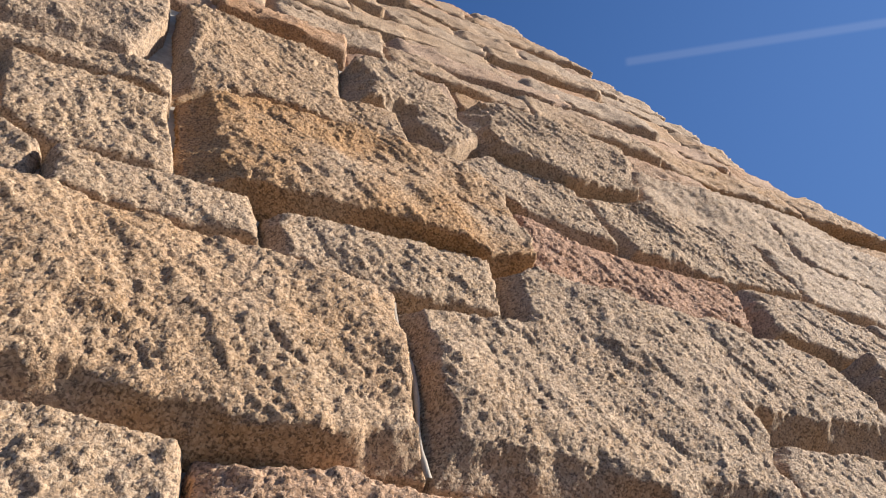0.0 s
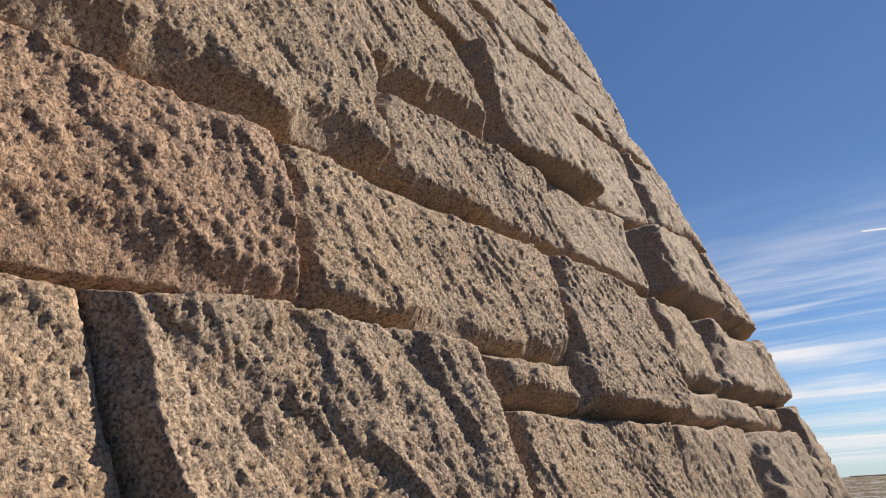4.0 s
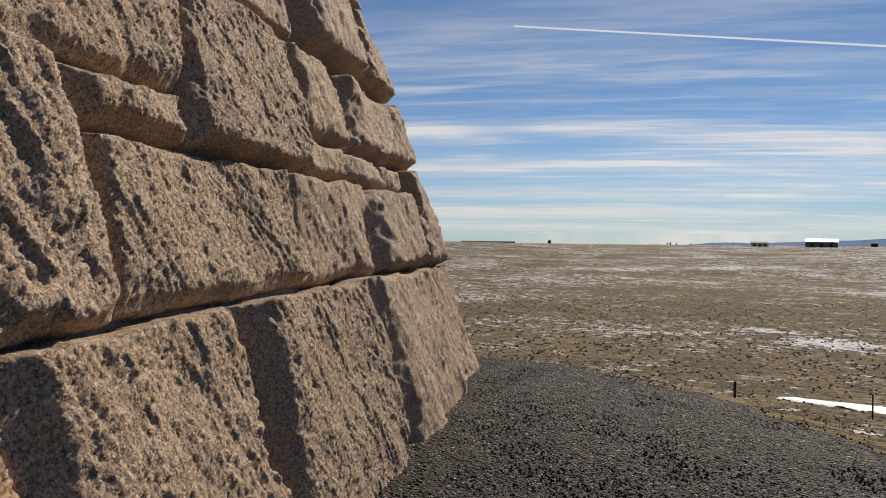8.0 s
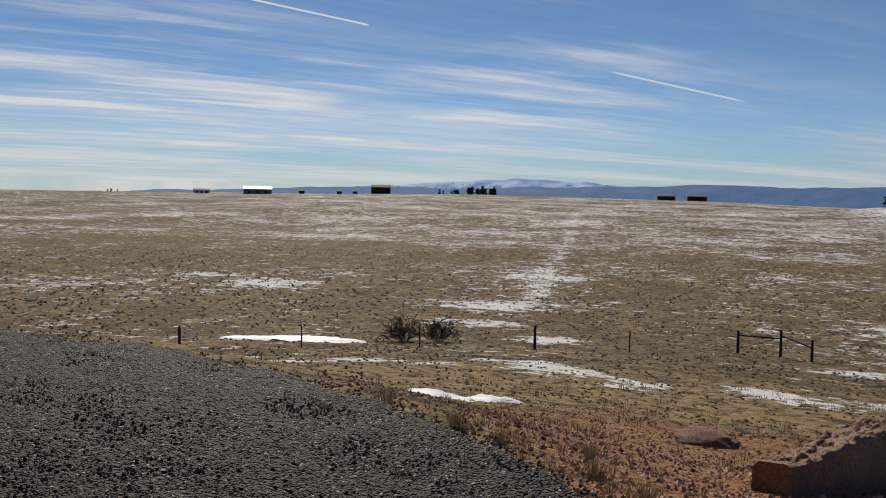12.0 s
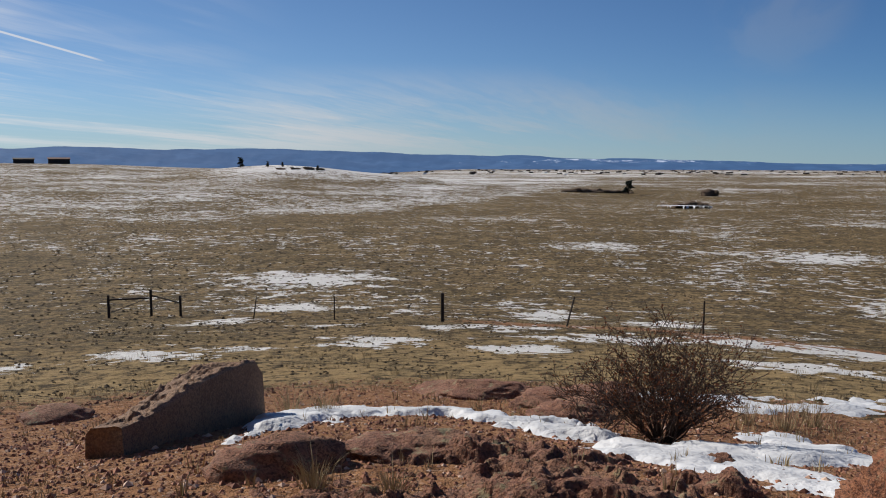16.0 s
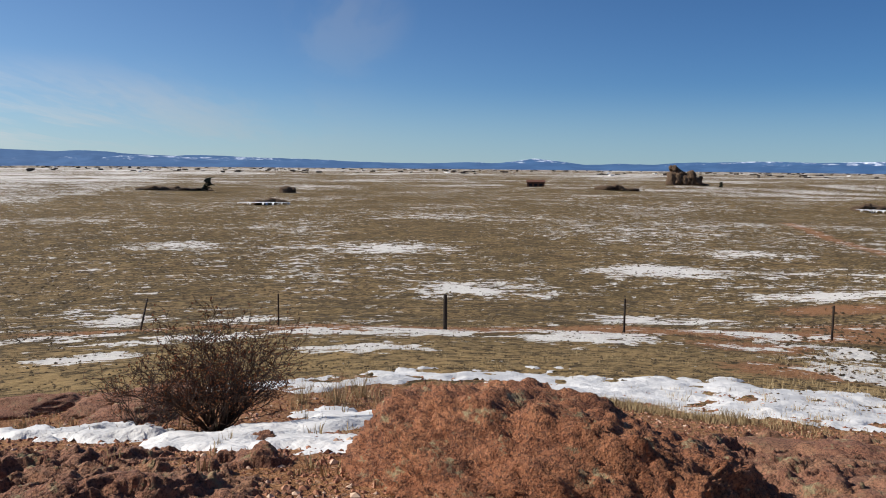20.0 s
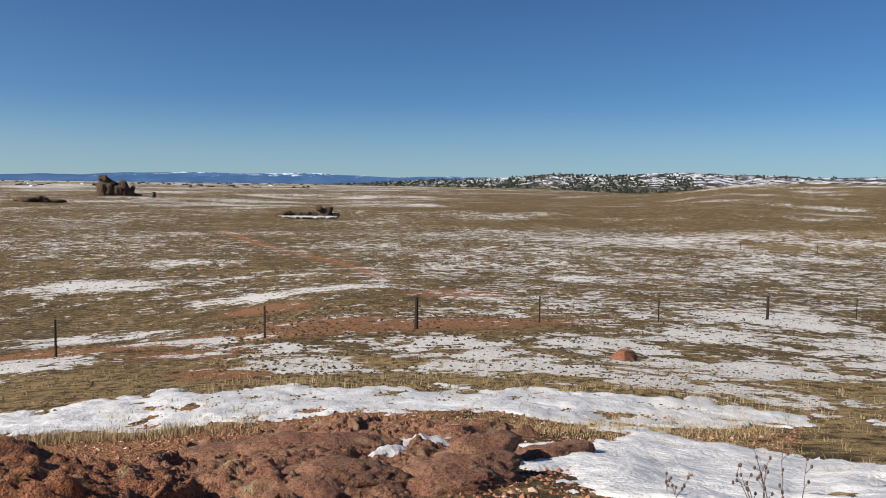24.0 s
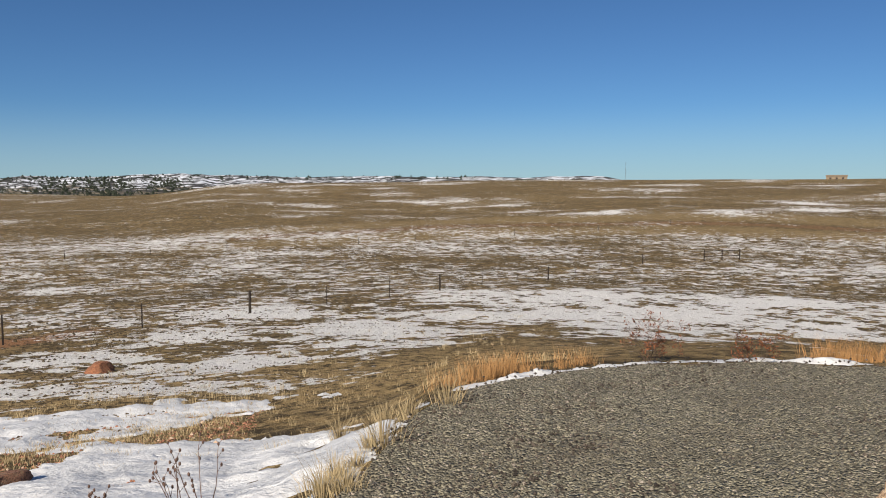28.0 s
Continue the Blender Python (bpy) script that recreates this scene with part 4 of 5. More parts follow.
stone([(10.63, 4.46), (10.72, 5.45), (10.30, 5.75), (9.72, 5.80), (9.01, 5.80), (8.57, 5.50), (8.68, 4.62), (8.99, 4.52), (9.18, 4.56), (9.82, 4.52), (10.30, 4.51)], 0.12, 0.17, 0.05, 0.02, 0.06, ochre=0.9)
stone([(8.68, 4.62), (8.57, 5.45), (8.19, 5.28), (7.77, 5.23), (7.09, 5.30), (6.84, 5.25), (6.98, 4.62), (8.09, 4.55)], 0.06, 0.06, 0.06, pink=0.9, ochre=0.2)
stone([(6.84, 5.27), (6.00, 5.40), (5.45, 5.15), (5.40, 4.86), (6.42, 4.56), (6.98, 4.62)], 0.12, 0.15)
stone([(5.45, 5.40), (3.20, 5.40), (3.00, 4.97), (4.60, 4.95), (5.40, 4.86)], 0.08, 0.08)
stone([(3.20, 5.40), (1.62, 5.40), (1.49, 5.00), (3.00, 4.97)], 0.10, 0.12)
# sixth and seventh
stone([(12.3, 5.37), (12.3, 5.72), (11.00, 5.72), (10.75, 5.62), (10.72, 5.28), (11.04, 5.33), (11.60, 5.33)], 0.05)
stone([(12.2, 5.72), (12.1, 6.95), (10.90, 6.95), (10.88, 6.40), (11.02, 5.74)], 0.10, 0.08, 0.05, 0.04, 0.12)
stone([(10.75, 5.48), (10.30, 5.77), (9.72, 5.81), (9.20, 5.82), (9.23, 6.40), (9.66, 6.32), (9.62, 7.10), (10.90, 7.08)], 0.10, 0.10, 0.05, 0.04, 0.03, ochre=0.3)
stone([(9.66, 6.32), (9.62, 7.10), (9.10, 7.40), (8.68, 7.05), (8.56, 6.30), (9.00, 5.82), (9.20, 5.82), (9.23, 6.42)], 0.18, 0.22, 0.08)
stone([(8.68, 7.05), (8.20, 7.30), (7.47, 7.16), (6.85, 7.20), (7.20, 6.20), (7.90, 6.00), (8.56, 6.30)], 0.20, 0.30, 0.08)
stone([(8.57, 5.48), (9.00, 5.81), (8.56, 6.30), (7.90, 6.00), (7.75, 5.25), (8.19, 5.29)], 0.08, 0.08)
stone([(7.90, 6.00), (7.20, 6.20), (6.10, 6.25), (6.00, 5.42), (6.84, 5.28), (7.75, 5.24)], 0.09, 0.12)
stone([(6.10, 6.25), (4.00, 6.20), (3.90, 5.42), (5.45, 5.41), (6.00, 5.42)], 0.13, 0.16)
stone([(4.00, 6.20), (1.87, 6.20), (1.62, 5.41), (3.20, 5.41), (3.90, 5.42)], 0.08, 0.10)
stone([(7.20, 6.20), (6.85, 7.20), (5.30, 7.20), (5.30, 6.22), (6.10, 6.25)], 0.08, 0.10)
block(3.5, 5.3, 6.22, 7.2, proud=0.12, side=0.16)
stone([(3.50, 7.20), (2.25, 7.20), (1.92, 6.21), (3.50, 6.21)], 0.08, 0.10)
# the courses that run on above
g = random.Random(12)
levels = [7.2, 7.8, 8.5, 9.0, 9.7, 10.5, 11.1, 11.9, 12.6, 13.4, 14.2, 15.0]
for h0, h1 in zip(levels, levels[1:]):
    u, end = edge_u((h0 + h1) / 2), W_LEN - 0.35 * edge_u((h0 + h1) / 2)
    while u < end:
        w = g.uniform(0.85, 2.3)
        if end - u - w < 0.6:
            w = end - u
        a, b, c = (g.uniform(-0.03, 0.03) for _ in range(3))
        stone([(u + w, h0 + a), (u + w + c, h1 + b), (u + c, h1 + b), (u, h0 + a)], g.choice((0.04, 0.06, 0.09, 0.13)), g.choice((0.05, 0.1, 0.2)), ochre=g.choice((0, 0, 0.3, 0.7)), pink=g.choice((0, 0, 0.4)))
        u += w
# a fillet of pale mortar squeezed out of one upright joint
t = np.linspace(0, 1, 40)
spine = on_wall(9.63 + 0.012 * np.sin(9 * t), 3.95 - 0.98 * t, 0.046 + 0.012 * np.sin(5 * t))
bend = np.linspace(0, math.tau, 8)[:-1]
wide = 0.012 + 0.004 * lattice(t * 14, 0.0, 0.0, 3)
ring = spine[:, None] + wide[:, None, None] * (np.cos(bend)[None, :, None] * W_D + np.sin(bend)[None, :, None] * W_N)
faces = [(i * 7 + j, i * 7 + (j + 1) % 7, (i + 1) * 7 + (j + 1) % 7, (i + 1) * 7 + j) for i in range(39) for j in range(7)]
ob = solid("mortar_fillet", ring.reshape(-1, 3), faces, M_MORTAR, pyramid, True, "raised fillet of pale mortar")
ob.matrix_parent_inverse = PYR_BACK

# ---- rocks near the camera ----
big = boulder("red_rock", 3.15, 2.72, (1.32, 0.84, 0.86), -54.5, 4, M_RED, "large weathered red granite rock", fine=7, rough=0.13, cuts=0.0, blocky=0.80, taper=0.34,
              planes=(((-1, -0.15, -0.20), 0.80), ((0.05, -0.62, 0.78), 0.70), ((0.15, -0.95, -0.30), 0.66), ((0.10, 0.12, 1), 0.84), ((0.9, -0.2, 0.4), 0.78), ((-0.6, -0.7, 0.35), 0.82)))
big.matrix_world = pose(3.20, 2.70, -0.50, 0, 0, -54.5)


def outcrop(x, y, size, turn, seed, label="low ledge of weathered red granite", mat=None, sink=0.42):
    return boulder("rock_ledge", x, y, size, turn, seed, mat or M_CRUST, label, "rock", sink=sink + 0.08, fine=5 if max(size) > 0.5 else 4, rough=0.22, flat=0.3, cuts=0.7)


outcrop(-0.35, 4.7, (0.42, 0.30, 0.22), 15, 15, "small lichen-covered grey-red rock")
outcrop(1.75, 10.4, (0.95, 0.5, 0.20), -8, 17, "flat red granite slab in the earth")
outcrop(2.75, 9.6, (0.85, 0.5, 0.20), 4, 18, "flat red granite slab in the earth")
outcrop(3.3, 10.2, (0.6, 0.4, 0.18), 20, 19, "flat red granite slab in the earth")
outcrop(2.45, 8.6, (0.55, 0.4, 0.22), 30, 20, "flat red granite slab in the earth")
outcrop(-3.3, 9.6, (0.5, 0.35, 0.2), 20, 29)
outcrop(6.15, 2.65, (0.85, 0.42, 0.22), -52, 22, "long red granite ledge with a dark undercut end")
outcrop(6.35, 1.15, (0.42, 0.30, 0.24), -40, 24, "humped red granite knob between snow and earth")
outcrop(7.10, 0.70, (0.50, 0.24, 0.15), -30, 25, "low grassy hump of red granite in snow")
outcrop(4.75, 1.75, (0.55, 0.36, 0.16), -50, 26)
outcrop(5.35, 1.15, (0.60, 0.34, 0.18), -30, 27)
outcrop(0.35, 5.05, (0.55, 0.34, 0.16), 12, 30)
boulder("round_boulder", 22.4, 0.75, (0.43, 0.36, 0.29), 15, 33, M_RED, "rounded red-brown boulder lying in old snow", sink=0.4, fine=4, rough=0.12, cuts=0.4)


def bare_rock(x0, x1, y0, y1, seed, label, high=0.12):
    """Bare granite breaking the surface: tilted plates with cracks between, earth left in the hollows."""
    nx, ny = int((x1 - x0) / 0.016), int((y1 - y0) / 0.016)
    X, Y = np.meshgrid(np.linspace(x0, x1, nx), np.linspace(y0, y1, ny), indexing="ij")
    wx, wy = X + fbm(X * 2, Y * 2, 1.0, 3, seed) * 0.12, Y + fbm(X * 2, Y * 2, 5.0, 3, seed + 1) * 0.12
    edge = np.minimum(np.minimum(X - x0, x1 - X), np.minimum(Y - y0, y1 - Y)) + fbm(X * 1.5, Y * 1.5, 0.0, 3, seed + 2) * 0.5
    m = smooth(0.02, 0.45, edge)
    z = terraces(wx * 0.9, wy * 1.3, 0.0, 2.5, seed + 3) * high * 0.9 + terraces(wx * 3.0, wy * 3.8, 3.0, 2.0, seed + 5) * high * 0.32 + terraces(X * 9, Y * 9, 4.0, 2.0, seed + 8) * 0.016
    z = z + fbm(X * 0.8, Y * 0.8, 2.0, 2, seed + 6) * high * 0.7 + high * 0.40 + lattice(X * 24, Y * 24, 0.0, seed + 11) * 0.007 + np.random.default_rng(seed).normal(0, 0.003, X.shape)
    Z = ground(X, Y) - 0.05 + m * np.clip(z, -0.06, high * 1.7)
    f = grid_faces(nx, ny)
    ob = solid("bare_granite", np.stack([X.ravel(), Y.ravel(), Z.ravel()], -1), f[(m.ravel() > 0.01)[f].all(1)], M_CRUST, None, True)
    return tagged(ob, label, "rock")


bare_rock(-0.9, 2.65, 3.0, 5.25, 501, "low bare red granite, cracked and weathered", 0.13)
bare_rock(4.2, 8.7, 0.9, 3.8, 502, "bare red granite breaking through the slope", 0.11)


def cut_slab():
    """A fallen quarried block: flat sawn side, broken rough top, tipped on its edge."""
    a, b_ = np.array((-1.46, 5.55)), np.array((-0.74, 7.75))
    axis = (b_ - a) / np.linalg.norm(b_ - a)
    side = np.array((-axis[1], axis[0]))
    length, nu, nv = float(np.linalg.norm(b_ - a)), 150, 110
    s = np.linspace(0, 1, nu)
    t = np.linspace(0, 1, nv)
    S, Tt = np.meshgrid(s, t, indexing="ij")
    high = 0.19 + 0.42 * smooth(-0.05, 0.95, S) - 0.10 * smooth(0.93, 1.0, S)
    # the outline across: up the sawn side, over the broken top, down the back
    prof_w = np.interp(Tt, [0, 0.36, 0.42, 0.75, 0.85, 1], [0, 0.04, 0.09, 0.62, 0.72, 0.75])
    prof_h = np.interp(Tt, [0, 0.36, 0.42, 0.75, 0.85, 1], [-0.35, 0.95, 1.0, 0.86, 0.6, -0.35])
    rough = smooth(0.36, 0.45, Tt)
    prof_w = prof_w * (0.40 + 0.35 * S)
    px = a[0] + axis[0] * S * length + side[0] * prof_w
    py = a[1] + axis[1] * S * length + side[1] * prof_w
    base = ground(a[0] + axis[0] * S * length, a[1] + axis[1] * S * length)
    pz = base + high * prof_h + rough * (terraces(px * 4, py * 4, 0.0, 2.0, 77) * 0.035 + fbm(px * 12, py * 12, 0.0, 3, 76) * 0.012) * smooth(0.0, 0.12, S) + fbm(px * 2, pz_seed(S, Tt), 1.0, 3, 78) * 0.012
    v = np.stack([px, py, pz], -1).reshape(-1, 3)
    f = grid_faces(nu, nv)[:, ::-1].tolist()
    f += [tuple(range(nv)), tuple(range((nu - 1) * nv + nv - 1, (nu - 1) * nv - 1, -1))]
    ob = solid("cut_stone_slab", v, f, M_SLAB, None, True)
    return tagged(ob, "fallen grey-brown cut stone block lying tilted", "stone")


def pz_seed(S, Tt):
    return S * 3 + Tt * 5


cut_slab()


# ---- snow lying near: strips and sheets with a soft rounded edge ----
def snow_sheet(strokes, seed, label, deep=0.07, cell=0.05, ragged=0.22, scale=2.2):
    """strokes: (x, y, radius) discs that run together; the rim is ragged and the sheet thins out to it."""
    P = np.array(strokes, float)
    lo, hi = (P[:, :2] - P[:, 2:] - 0.3).min(0), (P[:, :2] + P[:, 2:] + 0.3).max(0)
    nx, ny = int((hi[0] - lo[0]) / cell) + 2, int((hi[1] - lo[1]) / cell) + 2
    X, Y = np.meshgrid(np.linspace(lo[0], hi[0], nx), np.linspace(lo[1], hi[1], ny), indexing="ij")
    m = np.full(X.shape, -9.0)
    for (xa, ya, ra), (xb, yb, rb) in zip(P, P[1:]) if len(P) > 1 else ((P[0], P[0]),):
        d = np.array((xb - xa, yb - ya))
        t = np.clip(((X - xa) * d[0] + (Y - ya) * d[1]) / max(1e-9, d @ d), 0, 1)
        m = np.maximum(m, (ra + (rb - ra) * t) - np.hypot(X - xa - t * d[0], Y - ya - t * d[1]))
    m = m + fbm(X * scale, Y * scale, seed * 1.7, 5, seed, 0.62) * ragged
    Z = ground(X, Y) + 0.7 * deep * smooth(-0.02, 0.30, m) - 0.012 + (fbm(X * 2.4, Y * 2.4, 0.0, 4, seed + 9) * 0.022 + terraces(X * 1.8, Y * 3.0, 0.0, 2.0, seed + 12) * 0.012) * smooth(0, 0.3, m)
    f = grid_faces(nx, ny)
    ok = (m.ravel() > -0.06)
    f = f[ok[f].all(1)]
    used = np.unique(f)
    back = np.full(nx * ny, -1)
    back[used] = np.arange(len(used))
    ob = solid("snow_patch", np.stack([X.ravel(), Y.ravel(), Z.ravel()], -1)[used], back[f], M_SNOW, None, True)
    return tagged(ob, label, "snow")


snow_sheet([(-0.85, 5.9, 0.15), (-0.6, 6.6, 0.25), (-0.35, 7.9, 0.5), (0.3, 8.5, 0.55), (1.15, 8.25, 0.5), (1.8, 7.5, 0.42), (1.95, 6.4, 0.3), (2.3, 5.6, 0.42)], 1, "narrow strip of old snow between rock ledges", 0.12, 0.04, 0.24, 3.0)
snow_sheet([(2.2, 5.3, 0.5), (3.0, 5.7, 0.75), (3.6, 5.9, 0.75), (4.0, 6.4, 0.6), (4.3, 7.4, 0.35)], 2, "sheet of crusted snow beside the shrub", 0.08)
snow_sheet([(2.1, 5.5, 0.4), (2.6, 5.1, 0.7), (2.8, 4.6, 0.55), (2.95, 4.2, 0.35)], 3, "tongue of snow running down to the rock", 0.06)
snow_sheet([(7.3, 10.0, 0.7), (8.6, 8.9, 1.35), (9.7, 7.2, 1.5), (10.7, 4.8, 1.5), (11.4, 2.6, 1.5), (11.9, 0.4, 1.4), (12.3, -1.4, 0.9), (12.6, -2.6, 0.4)], 4, "long broad bank of wind-crusted snow", 0.045, 0.055, 0.65, 1.2)
snow_sheet([(6.5, 0.8, 0.35), (7.2, 0.0, 0.9), (8.2, -0.6, 1.1), (7.5, -1.3, 1.0), (6.3, -0.5, 1.1), (5.7, -1.25, 0.9), (6.1, -1.95, 0.45), (5.0, -1.4, 0.5)], 5, "smooth sheet of snow by the gravel", 0.06, 0.05, 0.28)
snow_sheet([(7.4, 0.4, 0.6), (8.3, -0.2, 0.8), (9.2, -0.2, 0.45), (10.0, 0.3, 0.25)], 6, "snow among grass and small rocks", 0.06, 0.05, 0.35)
snow_sheet([(6.0, 2.0, 0.15), (6.5, 1.85, 0.24), (7.0, 1.5, 0.14)], 7, "small tongue of snow on red earth", 0.20, 0.04, 0.1)
snow_sheet([(6.9, 2.2, 0.12), (7.4, 1.7, 0.18), (7.7, 1.4, 0.1)], 8, "small tongue of snow on red earth", 0.20, 0.04, 0.1)
rim_line = [(hd, float(np.interp(hd, *APRON)) + 0.28) for hd in (-111.5, -113.5, -116, -119, -122, -126, -130, -134, -139)]
snow_sheet([(-math.sin(radians(hd)) * r, math.cos(radians(hd)) * r, w) for (hd, r), w in zip(rim_line, (0.10, 0.13, 0.15, 0.16, 0.16, 0.17, 0.17, 0.2, 0.2))], 9, "thin line of snow along the gravel edge", 0.06, 0.04, 0.10, 3.0)
snow_sheet([(4.0, 10.3, 0.4), (5.2, 9.8, 0.5), (6.2, 9.6, 0.45)], 10, "broken snow in short grass", 0.05, 0.06, 0.5, 1.2)
snow_sheet([(-29, 32, 1.0), (-31, 31.5, 1.7), (-33.5, 31, 1.6), (-36, 30, 0.9)], 11, "bright solid snowdrift beyond the gravel", 0.15, 0.2, 0.3, 0.5)
snow_sheet([(-7.7, 8.6, 0.25), (-6.9, 9.4, 0.32), (-6.0, 10.0, 0.2)], 12, "thin old snow on the bank", 0.05, 0.06, 0.25)
snow_sheet([(4.35, -1.75, 0.10), (4.65, -1.65, 0.14), (4.9, -1.75, 0.1)], 13, "small scrap of snow on the gravel edge", 0.05, 0.03, 0.06)

# ---- grass and sage ----
def blades(x, y, tall, count, spread, seed, wide=0.006, lean=0.5, lift=0.0):
    """Tufts of thin tapering blades."""
    g = np.random.default_rng(seed)
    k = len(x)
    n = k * count
    cx, cy, ct = np.repeat(x, count), np.repeat(y, count), np.repeat(tall, count) * g.uniform(0.45, 1.1, n)
    sp = np.repeat(spread, count) if np.ndim(spread) else spread
    t, d = g.uniform(0, math.tau, n), np.abs(g.normal(0, 0.5, n)) * sp
    bx, by = cx + np.cos(t) * d, cy + np.sin(t) * d
    bz = ground(bx, by) + lift - 0.01
    tip_r = ct * lean * g.uniform(0.1, 1.0, n)
    tx, ty = bx + np.cos(t) * tip_r, by + np.sin(t) * tip_r
    mx, my = bx + np.cos(t) * tip_r * 0.35, by + np.sin(t) * tip_r * 0.35
    w = wide * g.uniform(0.6, 1.4, n)
    q = g.uniform(0, math.tau, n)
    wx, wy = np.cos(q) * w, np.sin(q) * w
    v = np.stack([np.stack([bx - wx, by - wy, bz], -1), np.stack([bx + wx, by + wy, bz], -1), np.stack([mx + wx * 0.7, my + wy * 0.7, bz + ct * 0.6], -1),
                  np.stack([mx - wx * 0.7, my - wy * 0.7, bz + ct * 0.6], -1), np.stack([tx, ty, bz + ct], -1)], 1).reshape(-1, 3)
    o = 5 * np.arange(n)[:, None]
    quads, tris = (np.array([[0, 1, 2, 3]]) + o).tolist(), (np.array([[3, 2, 4]]) + o).tolist()
    return v, quads + tris


def scatter(n, heads, reach, seed, power=1.3):
    g = np.random.default_rng(seed)
    a, r = np.radians(g.uniform(*heads, n)), reach[0] + (reach[1] - reach[0]) * g.random(n) ** power
    return -np.sin(a) * r, np.cos(a) * r


def meadow(name, x, y, tall, count, spread, seed, mat, label, **more):
    v, f = blades(x, y, tall, count, spread, seed, **more)
    return tagged(solid(name, v, f, mat, None, False), label, "grass", kind="stuff")


g = np.random.default_rng(40)
x, y = scatter(2600, (-66, 55), (9.0, 32), 41)
x, y = (v[fbm(x / 3, y / 3, octaves=3, seed=61) > -0.1] for v in (x, y))
meadow("dry_grass", x, y, g.uniform(0.05, 0.15, len(x)), 10, 0.12, 42, M_STRAW, "dry straw-coloured grass on the slope", wide=0.004)
x, y = scatter(1500, (-118, -58), (13.0, 48), 43)
x, y = (v[fbm(x / 3, y / 3, octaves=3, seed=62) > 0.2] for v in (x, y))
meadow("dry_grass", x, y, g.uniform(0.06, 0.18, len(x)), 10, 0.12, 44, M_STRAW, "dry straw-coloured grass standing through snow", wide=0.004)
x, y = scatter(210, (-40, 42), (4.3, 12), 45)
meadow("sparse_grass", x, y, g.uniform(0.05, 0.16, len(x)), 10, 0.07, 46, M_STRAW, "sparse dry tufts on red earth", wide=0.004)
x, y = scatter(160, (18, 38), (4.0, 6.2), 47, 1.0)
meadow("sparse_grass", x, y, g.uniform(0.03, 0.10, len(x)), 10, 0.05, 48, M_STRAW, "pale dead weeds along the gravel edge", wide=0.003, lean=0.9)
# the rust-gold fringe beyond the gravel
t = np.radians(g.uniform(-140, -111, 300))
r = np.interp(np.degrees(t), *APRON) + 0.5 + np.abs(g.normal(0, 0.35, 300))
fx, fy = -np.sin(t) * r, np.cos(t) * r
thick = (fbm(fx * 1.1, fy * 1.1, octaves=3, seed=66) > -0.25) & (fbm(fx * 0.5, fy * 0.5, octaves=2, seed=67) > -0.35)
fx, fy = fx[thick], fy[thick]
meadow("gold_grass", fx, fy, g.uniform(0.10, 0.30, len(fx)), 22, 0.12, 49, M_GOLD, "tall rust-gold grass fringe by the gravel", wide=0.0016, lean=0.7)
t = g.random(420) * 0.55
fx, fy = 9.0 + 5.5 * t + g.normal(0, 0.55, 420), 0.9 - 4.8 * t + g.normal(0, 0.35, 420)
meadow("dry_grass", fx, fy, g.uniform(0.03, 0.11, 420), 12, 0.16, 50, M_STRAW, "pale dry grass in a line along the snow", wide=0.003, lean=0.7)
t = g.random(240)
fx, fy = 7.2 + 1.4 * t + g.normal(0, 0.2, 240), 6.9 - 2.2 * t + g.normal(0, 0.35, 240)
meadow("dry_grass", fx, fy, g.uniform(0.06, 0.18, 240), 18, 0.16, 51, M_STRAW, "pale dry grass behind the rock", wide=0.0022)


x, y = scatter(200, (-122, -91), (7.6, 16), 52)
keep = np.hypot(x, y) > np.interp(heading(x, y), *APRON) + 0.4
x, y = x[keep], y[keep]
meadow("dry_grass", x, y, g.uniform(0.04, 0.13, len(x)), 12, 0.16, 53, M_STRAW, "low brown dry grass beside the gravel", wide=0.0025, lean=0.8)
x, y = scatter(500, (-100, -62), (8.8, 16), 54)
meadow("dry_grass", x, y, g.uniform(0.03, 0.10, len(x)), 12, 0.16, 55, M_STRAW, "low pale grass through thin snow", wide=0.0028, lean=0.8)


def tuft(x, y, tall, seed, mat=M_STRAW, count=110, label="clump of pale dry bunchgrass at the gravel edge"):
    v, f = blades(np.array([x]), np.array([y]), np.array([tall]), count, 0.13 * tall / 0.30, seed, 0.0022, 0.9)
    z = ground_at(x, y)
    ob = solid("bunchgrass", v - np.array((x, y, z)), f, mat)
    ob.location = (x, y, z)
    return tagged(ob, label, "grass", "clumps by the gravel")


for k, (x, y, h) in enumerate(((4.95, -1.95, 0.30), (5.62, -2.62, 0.30), (4.30, -1.45, 0.26), (4.75, -1.62, 0.20), (4.82, -1.75, 0.12), (4.55, -1.5, 0.16), (5.5, -2.3, 0.18), (5.3, -1.95, 0.15), (4.2, -1.55, 0.2), (6.5, -2.4, 0.22), (6.9, -2.1, 0.24), (4.4, -1.6, 0.15))):
    tuft(x, y, h, 200 + k)
for k, (x, y, h) in enumerate(((-4.25, 4.1, 0.12), (-3.0, 4.4, 0.13), (-3.4, 4.5, 0.16), (-4.1, 4.6, 0.2), (-2.3, 4.35, 0.14), (-1.9, 4.1, 0.16), (-2.6, 4.9, 0.15))):
    tuft(x, y, h, 230 + k, label="small pale dead tuft in the dark gravel")
for k, (x, y, h) in enumerate(((4.7, 8.0, 0.42), (4.35, 8.2, 0.36), (-0.55, 8.3, 0.34), (-0.2, 8.15, 0.3), (5.2, 8.3, 0.38), (0.25, 4.05, 0.2), (-0.15, 4.25, 0.22))):
    tuft(x, y, h, 250 + k, label="clump of pale dry bunchgrass by red rock")


